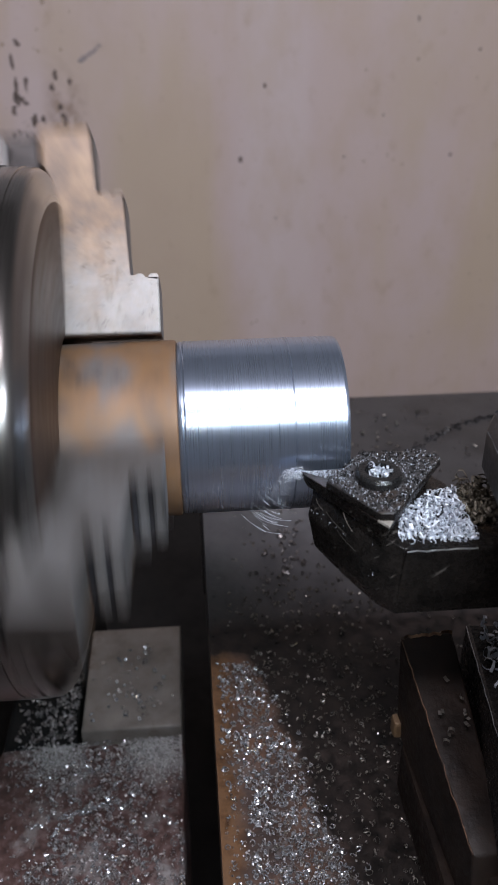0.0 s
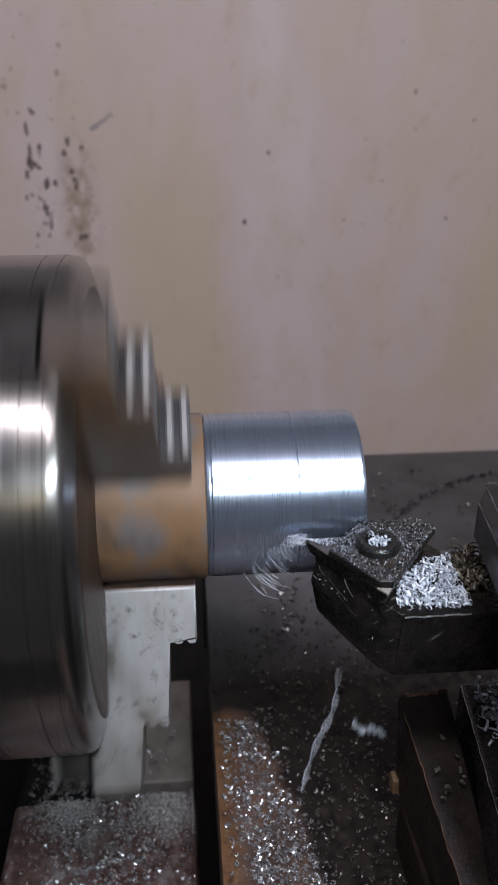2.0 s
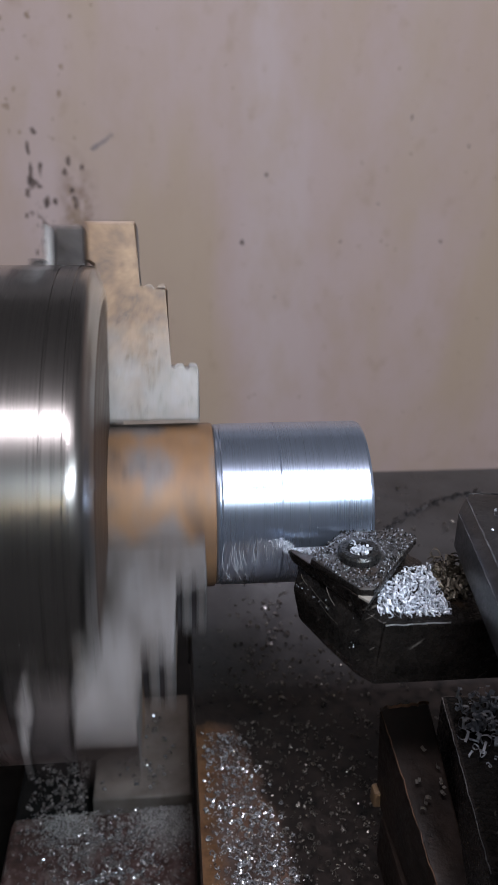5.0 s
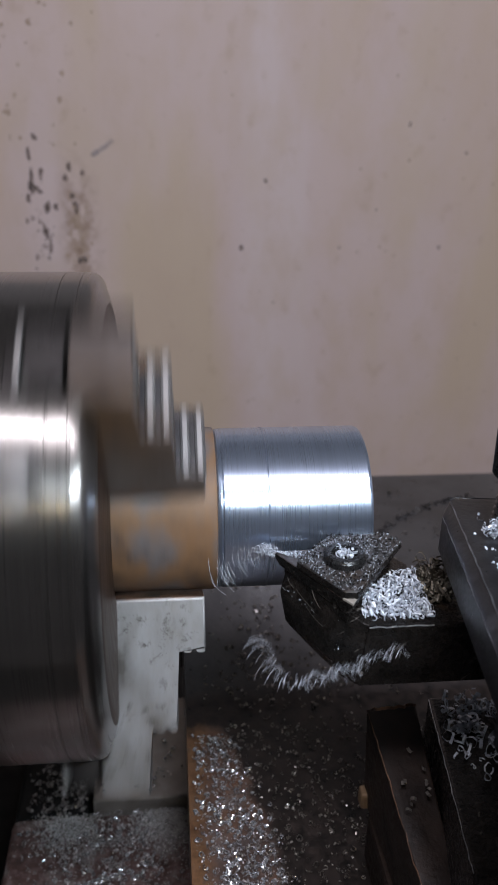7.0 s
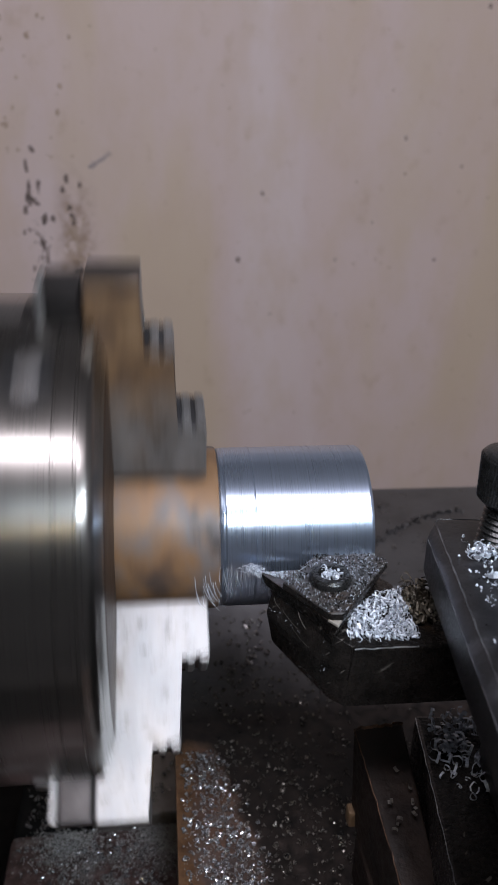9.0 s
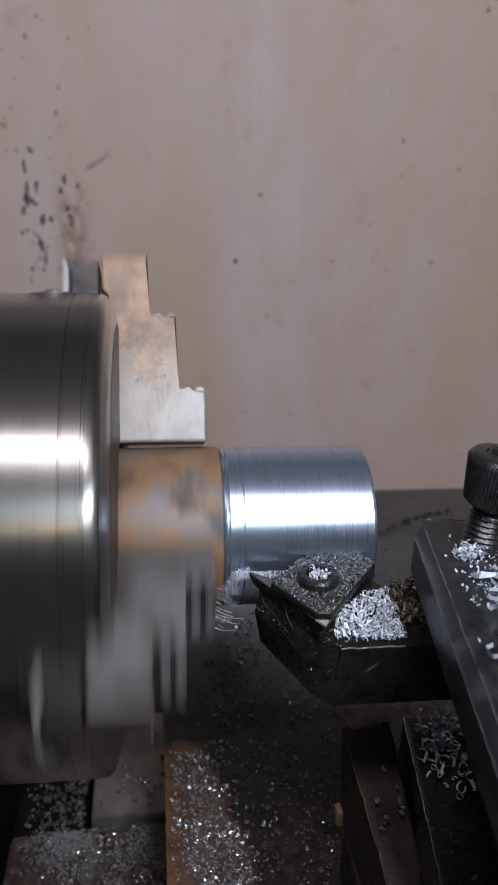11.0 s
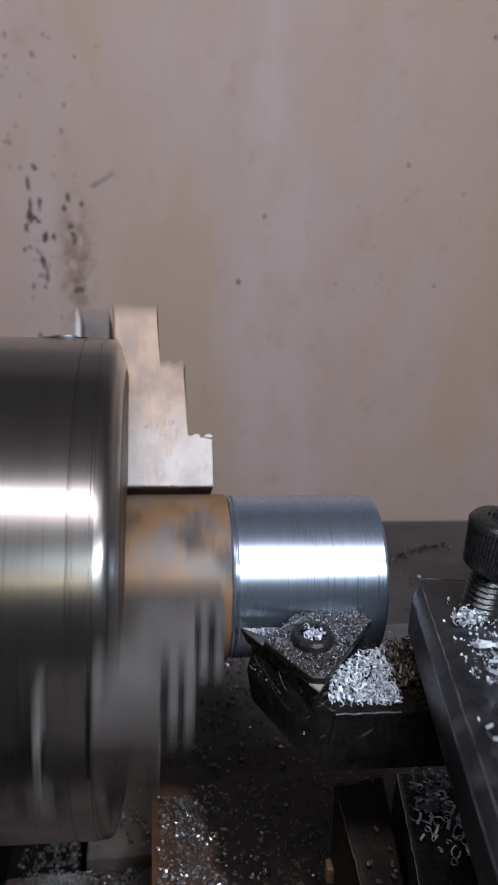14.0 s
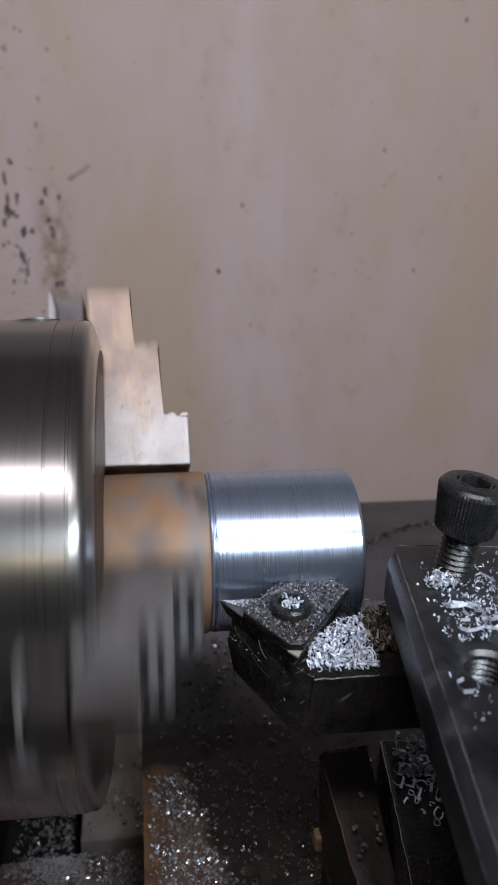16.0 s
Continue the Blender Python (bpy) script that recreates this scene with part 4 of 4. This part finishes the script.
re = random.Random(31)
part("worn_edge", edge_line(uneven((14.9, -40.3, -3.85), (27.0, -40.3, -3.85), 14, re, 0.05), 0.17), M_WORN, holder, "bright worn front edge of the shank")
part("worn_edge", edge_line(uneven((38.2, -14.6, -44.5), (32.8, -60, -44.5), 30, re, 0.05), 0.13), M_WORN, compound, "bright worn edge of the top slide")
M_WORN_DARK = surface("rubbed_black_edge", [(0.35, (0.015, 0.015, 0.017)), (0.65, (0.20, 0.20, 0.21))], 160, (0.25, 0.45), 0.6, 0.2)


def post_point(u, v, z):
    p = POST_TURN @ Vector((u, v, 0))
    return p.x + 33.4, p.y - 22.6, z


for (u, v, z), (u1, v1, z1), rad in (((-0.05, -1.5, 12.85), (-0.05, -77, 12.85), 0.22), ((-1.8, -5, 11.1), (-1.8, -77, 11.1), 0.16), ((0, -1.2, 12.85), (1.0, -0.1, 12.85), 0.16), ((1.2, -0.05, 12.9), (60, 0, 12.9), 0.14)):
    part("worn_edge", edge_line(uneven(post_point(u, v, z), post_point(u1, v1, z1), 40, re, 0.04), rad), M_WORN_DARK, post, "edge rubbed down to bare steel")
part("rust_edge", edge_line(uneven((23.6, -15.1, -46.1), (35.2, -14.4, -45.9), 20, re, 0.12), 0.42), M_RUST_EDGE, compound, "rust-brown top edge of the gib block")
part("rust_edge", edge_line(uneven((23.7, -15.2, -46.3), (28.5, -55.6, -62.5), 24, re, 0.10), 0.13), M_RUST_EDGE, compound, "rust-brown side edge of the gib block")


def on_flank(a, b):
    """A spot just off the tool head's flank: a along it, b down it."""
    top = Vector(HT[0]).lerp(Vector(HT[6]), a)
    low = Vector(HM[0]).lerp(Vector(HM[6]), a)
    return top.lerp(low, b) + Vector((-0.2, -0.12, 0))


# thin wires imitate the streaks of reflected light on the flank
for a0, b0, a1, b1, rad in ((0.26, 0.42, 0.62, 0.62, 0.05), (0.46, 0.06, 0.68, 0.42, 0.07), (0.08, 0.25, 0.22, 0.45, 0.07), (0.5, 0.7, 0.85, 0.85, 0.035)):
    rides(solid("gloss_streak", shifted(edge_line([on_flank(a0 + (a1 - a0) * i / 9, b0 + (b1 - b0) * i / 9) + Vector((-0.25 * math.sin(0.35 * i), 0, 0)) for i in range(10)], rad)), M_CHIP_OILY, "thin wire standing in for a gloss streak on the tool head", "swarf", kind="stuff"))


def swarf_fan():
    """Fine wire-like arcs of fresh swarf curling off the cutting corner."""
    r = random.Random(21)
    v, f = [], []
    for k in range(54):
        rad = 1.2 + 13.5 * (k / 54) ** 1.25 * r.uniform(0.93, 1.07)
        mid = 0.10 + 0.010 * k + r.uniform(-0.22, 0.22)     # angle below level, seen from the operator
        half = r.uniform(0.08, 0.42) * (1.25 - 0.012 * k)
        sag, turn = r.uniform(-0.03, 0.03), r.uniform(-0.15, 0.15)
        pts = []
        for i in range(9):
            u = i / 4.0 - 1
            a = mid + half * u
            q = rad * (1 + sag * u + 0.05 * turn * u * u)
            pts.append(Vector((-q * math.cos(a), -2.6 - 0.10 * rad + turn * u, -q * math.sin(a) + 0.8)))
        wire(v, f, pts, r.uniform(0.015, 0.042))
    for k in range(70):      # crumpled root on the cutting corner
        p = Vector((-abs(r.gauss(0, 2.2)), -1.6 - r.random(), r.gauss(0.6, 0.5)))
        wire(v, f, [p + Vector((0.5 * math.cos(i + k), 0.3 * math.sin(2 * i), 0.5 * math.sin(i + k))) for i in range(5)], r.uniform(0.03, 0.07))
    return shifted(from_lists(v, f), 0.2, -18.0, 0.0)


fan = solid("swarf_curl", swarf_fan(), M_CHIP_PALE, "fine bright swarf arcs curling off the cutting corner", "swarf", kind="stuff")


def string_mesh(path, coil, turns, width=0.3, wobble=0.0, seed=1):
    """A long thin ribbon of swarf coiled along a bent path (corners in millimetres from its first one)."""
    r = random.Random(seed)
    pts = [Vector(p) - Vector(path[0]) for p in path]
    n = int(turns * 10)
    v, f, line = [], [], []

    def along(u):
        k = min(int(u * (len(pts) - 1)), len(pts) - 2)
        w = u * (len(pts) - 1) - k
        a, b, c, d = pts[max(k - 1, 0)], pts[k], pts[k + 1], pts[min(k + 2, len(pts) - 1)]
        return 0.5 * ((2 * b) + (c - a) * w + (2 * a - 5 * b + 4 * c - d) * w * w + (3 * b - a - 3 * c + d) * w ** 3)
    def spot(u, a, rad):
        p, q = along(u), along(min(u + 0.01, 1.0))
        t = (q - p).normalized() if (q - p).length > 1e-6 else Vector((0, 0, -1))
        side = t.cross(Vector((0, 1, 0.2))).normalized()
        return p + side * rad * math.cos(a) + side.cross(t) * rad * math.sin(a)
    if coil > 1.0:      # loose coil: broken strands that each keep a part of a winding
        for i in range(int(turns * 3)):
            u0, a0 = 0.96 * (i + r.random()) / int(turns * 3), r.uniform(-0.5, 0.5)
            rad, span, lean = coil * r.uniform(0.55, 1.25), r.uniform(1.2, 2.6), r.uniform(0.02, 0.06)
            wire(v, f, [spot(min(1.0, u0 + lean * k / 8), a0 + span * k / 8, rad * (1 + wobble * 0.3 * k / 8)) for k in range(9)], width * r.uniform(0.35, 0.75))
    else:
        for i in range(n + 1):
            u = i / n
            rad = coil * (1 + wobble * math.sin(9 * u + seed) + 0.35 * math.sin(31 * u + 2 * seed)) * r.uniform(0.85, 1.15)
            line.append(spot(u, 2 * math.pi * turns * u, rad))
        wire(v, f, line, width * 0.5)
    return from_lists(v, f)


STRINGS = []


def swarf_string(t, path, coil, turns, width, label, wobble=0.3, seed=1):
    """A string of swarf thrown off the tool at t seconds; path is where it then hangs in the air."""
    ob = solid("swarf_string", string_mesh(path, coil, turns, width, wobble, seed), M_CHIP_PALE, label, "swarf", group="thrown swarf strings")
    STRINGS.append((ob, t, path[0]))


swarf_string(1.5, [(2.5, -30, 6.9), (0.3, -30, -0.9), (7.6, -30, -5.2), (16.2, -30, -12.2), (23, -30, -18.1), (27.5, -30, -28.4), (30, -30, -40.8), (25.8, -30, -51.7), (31.7, -30, -67.7), (28.3, -30, -74.7)], 3.0, 46, 0.13, "long loose coil of bright swarf hanging off the tool", 0.5, 2)
swarf_string(2.0, [(29.5, -10, -42.3), (28.7, -10, -54.3), (25.1, -10, -64.7), (22.1, -10, -79.7)], 0.6, 26, 0.3, "tight coil of swarf falling past the tool", 0.2, 3)
swarf_string(3.0, [(-3.3, -19, 37.4), (0.9, -19, 41), (6.9, -19, 42.2), (13.1, -19, 39.1), (12.2, -19, 32.6), (9.1, -20, 28.7)], 1.6, 20, 0.06, "thin swarf loop thrown over the bar", 0.4, 4)
swarf_string(4.0, [(18.2, -10, 29.6), (24.8, -10, 30.4), (31.7, -10, 27.9), (33.3, -10, 21.8)], 0.7, 9, 0.1, "thin swarf loop flying over the bar", 0.4, 5)
swarf_string(7.0, [(4, -43, -4.2), (7.3, -43, -12), (12.7, -43, -15.6), (19.1, -43, -14), (25.4, -43, -11.7), (32.6, -43, -8.2)], 2.4, 30, 0.08, "loose coil of swarf swinging below the tool", 0.5, 6)
swarf_string(7.5, [(-11.7, -19, 73.2), (-10.4, -19, 63.6), (-4.4, -19, 51.3), (5.3, -19, 40.2), (15.6, -20, 30.8), (29.2, -20, 20.2)], 0.95, 38, 0.34, "long coiled swarf string whirling above the bar", 0.5, 7)
swarf_string(8.5, [(5.1, -42, 4.2), (9.5, -42, -2.5), (15.1, -42, -8.4), (20, -42, -17.9), (21.8, -42, -27.9)], 2.6, 36, 0.08, "loose coil of swarf falling from the tool", 0.5, 8)

swarf_string(1.0, [(16.5, -24, -1.5), (13.5, -24, -4), (12.6, -24, -9), (14.5, -24, -14), (9, -24, -18)], 2.2, 22, 0.08, "loose loops of fine swarf below the bar", 0.5, 12)
swarf_string(12.5, [(-3.0, -24, -8), (-4.4, -24, -14), (-3.6, -24, -20), (-2.2, -24, -27)], 2.2, 18, 0.08, "loose loops of fine swarf below the bar", 0.5, 13)
swarf_string(2.0, [(34, -10, -58), (36, -10.5, -60.5), (38.4, -11, -59.6), (41, -12, -60.6)], 0.5, 5, 1.3, "pale flake of swarf falling past the tool", 0.3, 9)
swarf_string(2.0, [(51, -22, -59), (53, -23, -61), (55, -23, -60)], 0.5, 3, 1.3, "pale flake of swarf falling past the slide", 0.3, 10)
swarf_string(8.0, [(26, -2, -57), (26.6, -3, -60), (25.6, -5, -63.5)], 0.2, 3, 1.3, "pale flake of swarf falling past the tool", 0.3, 11)

# ---- what moves ----
FEED_ROWS = [(0.0, 0.0220), (0.5, 0.0212), (1.0, 0.0203), (1.5, 0.0198), (2.0, 0.0188), (2.5, 0.0179), (3.0, 0.0172), (3.5, 0.0167), (4.0, 0.0156), (6.5, 0.0116), (7.0, 0.0109), (7.5, 0.0098), (8.0, 0.0090), (8.5, 0.0082), (9.0, 0.0077), (11.5, 0.0037), (12.0, 0.0029), (12.5, 0.0023), (13.0, 0.0008), (13.5, 0.0015), (14.0, 0.0015), (14.5, 0.0014), (15.0, 0.0015), (15.5, 0.0014), (16.0, 0.0015)]
# seconds, sway of the fresh swarf below level
FAN_ROWS = [(0.0, 22), (0.5, 4), (1.0, 36), (1.5, -4), (2.0, 14), (2.5, -18), (3.0, -32), (3.5, -22), (4.0, -36), (6.5, -6), (7.0, -12), (8.0, -40), (8.5, 6), (9.0, -14), (11.5, 38), (12.0, 12), (12.5, 46), (13.0, 42)]
# seconds, angle of one jaw from upright towards the operator
JAW_ROWS = [(0.0, -30), (0.5, -35), (1.0, 55), (1.5, 48), (2.0, 33), (2.5, 25), (3.0, 18), (3.5, 10), (4.0, -4), (6.5, -41), (7.0, 36), (7.5, 27), (8.0, 18), (8.5, 14), (9.0, 10), (11.5, -37), (12.0, -43), (12.5, -51), (13.0, -59), (13.5, 50), (14.0, -37), (14.5, -14), (15.0, 17), (15.5, 48), (16.0, -37)]


def spin_angle():
    """Angles by frame: the chuck makes about 277 turns a minute and passes the angles of JAW_ROWS modulo a third of a turn."""
    ts, total = [JAW_ROWS[0][0]], [float(JAW_ROWS[0][1])]
    for t, a in JAW_ROWS[1:]:
        guess = total[-1] + (t - ts[-1]) * 1659.0
        total.append(a + 120.0 * round((guess - a) / 120.0))
        ts.append(t)
    return [(i / FPS, float(np.interp(i / FPS, ts, total))) for i in range(int(16.0 * FPS) + 1)]


def motions():
    turns = [(t, pose(0, 0, AXIS, a)) for t, a in spin_angle()]
    for ob in (chuck, bar):
        walk(ob, turns)
    for ob in RIDERS:
        base = Matrix.Translation(ob.location) @ ob.rotation_euler.to_matrix().to_4x4()
        walk(ob, [(t, Matrix.Translation((s, 0, 0)) @ base) for t, s in FEED_ROWS])

    # the fresh swarf sways about the cutting corner, then drops once the feed stops
    sway = random.Random(77)
    rows = []
    for i in range(131):
        t = i / 10.0
        s = float(np.interp(t, [r[0] for r in FEED_ROWS], [r[1] for r in FEED_ROWS]))
        a = float(np.interp(t, [r[0] for r in FAN_ROWS], [r[1] for r in FAN_ROWS])) + (sway.uniform(-9, 9) if i % 5 else 0)
        rows.append((t, Matrix.Translation((s, -0.0195, AXIS)) @ pose(0, 0, 0, sway.uniform(-8, 8), -a, 0) @ Matrix.Translation((0, 0.0195, 0))))
    walk(fan, rows + [(13.2, pose(-0.004, -0.05, AXIS - 0.08, 20)), (13.5, pose(-0.02, -0.14, AXIS - 0.19, 45)), (16.0, pose(-0.02, -0.14, AXIS - 0.19, 45))])
    for ob, t, p in STRINGS:
        feed = 1000.0 * float(np.interp(t, [r[0] for r in FEED_ROWS], [r[1] for r in FEED_ROWS]))
        home = (feed + 112, -44, -43)
        spots = [(0.0, home, -90), (t - 0.3, home, -90), (t - 0.15, (feed + 40, -46, 20), -45), (t, p, 0), (t + 0.12, (p[0] - 2, p[1] - 4, p[2] - 12), -8), (t + 0.4, (-30, -150, -190), -60), (16.0, (-30, -150, -190), -60)]
        walk(ob, [(u, pose(x * MM, y * MM, z * MM + AXIS, 0, a, 0)) for u, (x, y, z), a in spots])


motions()
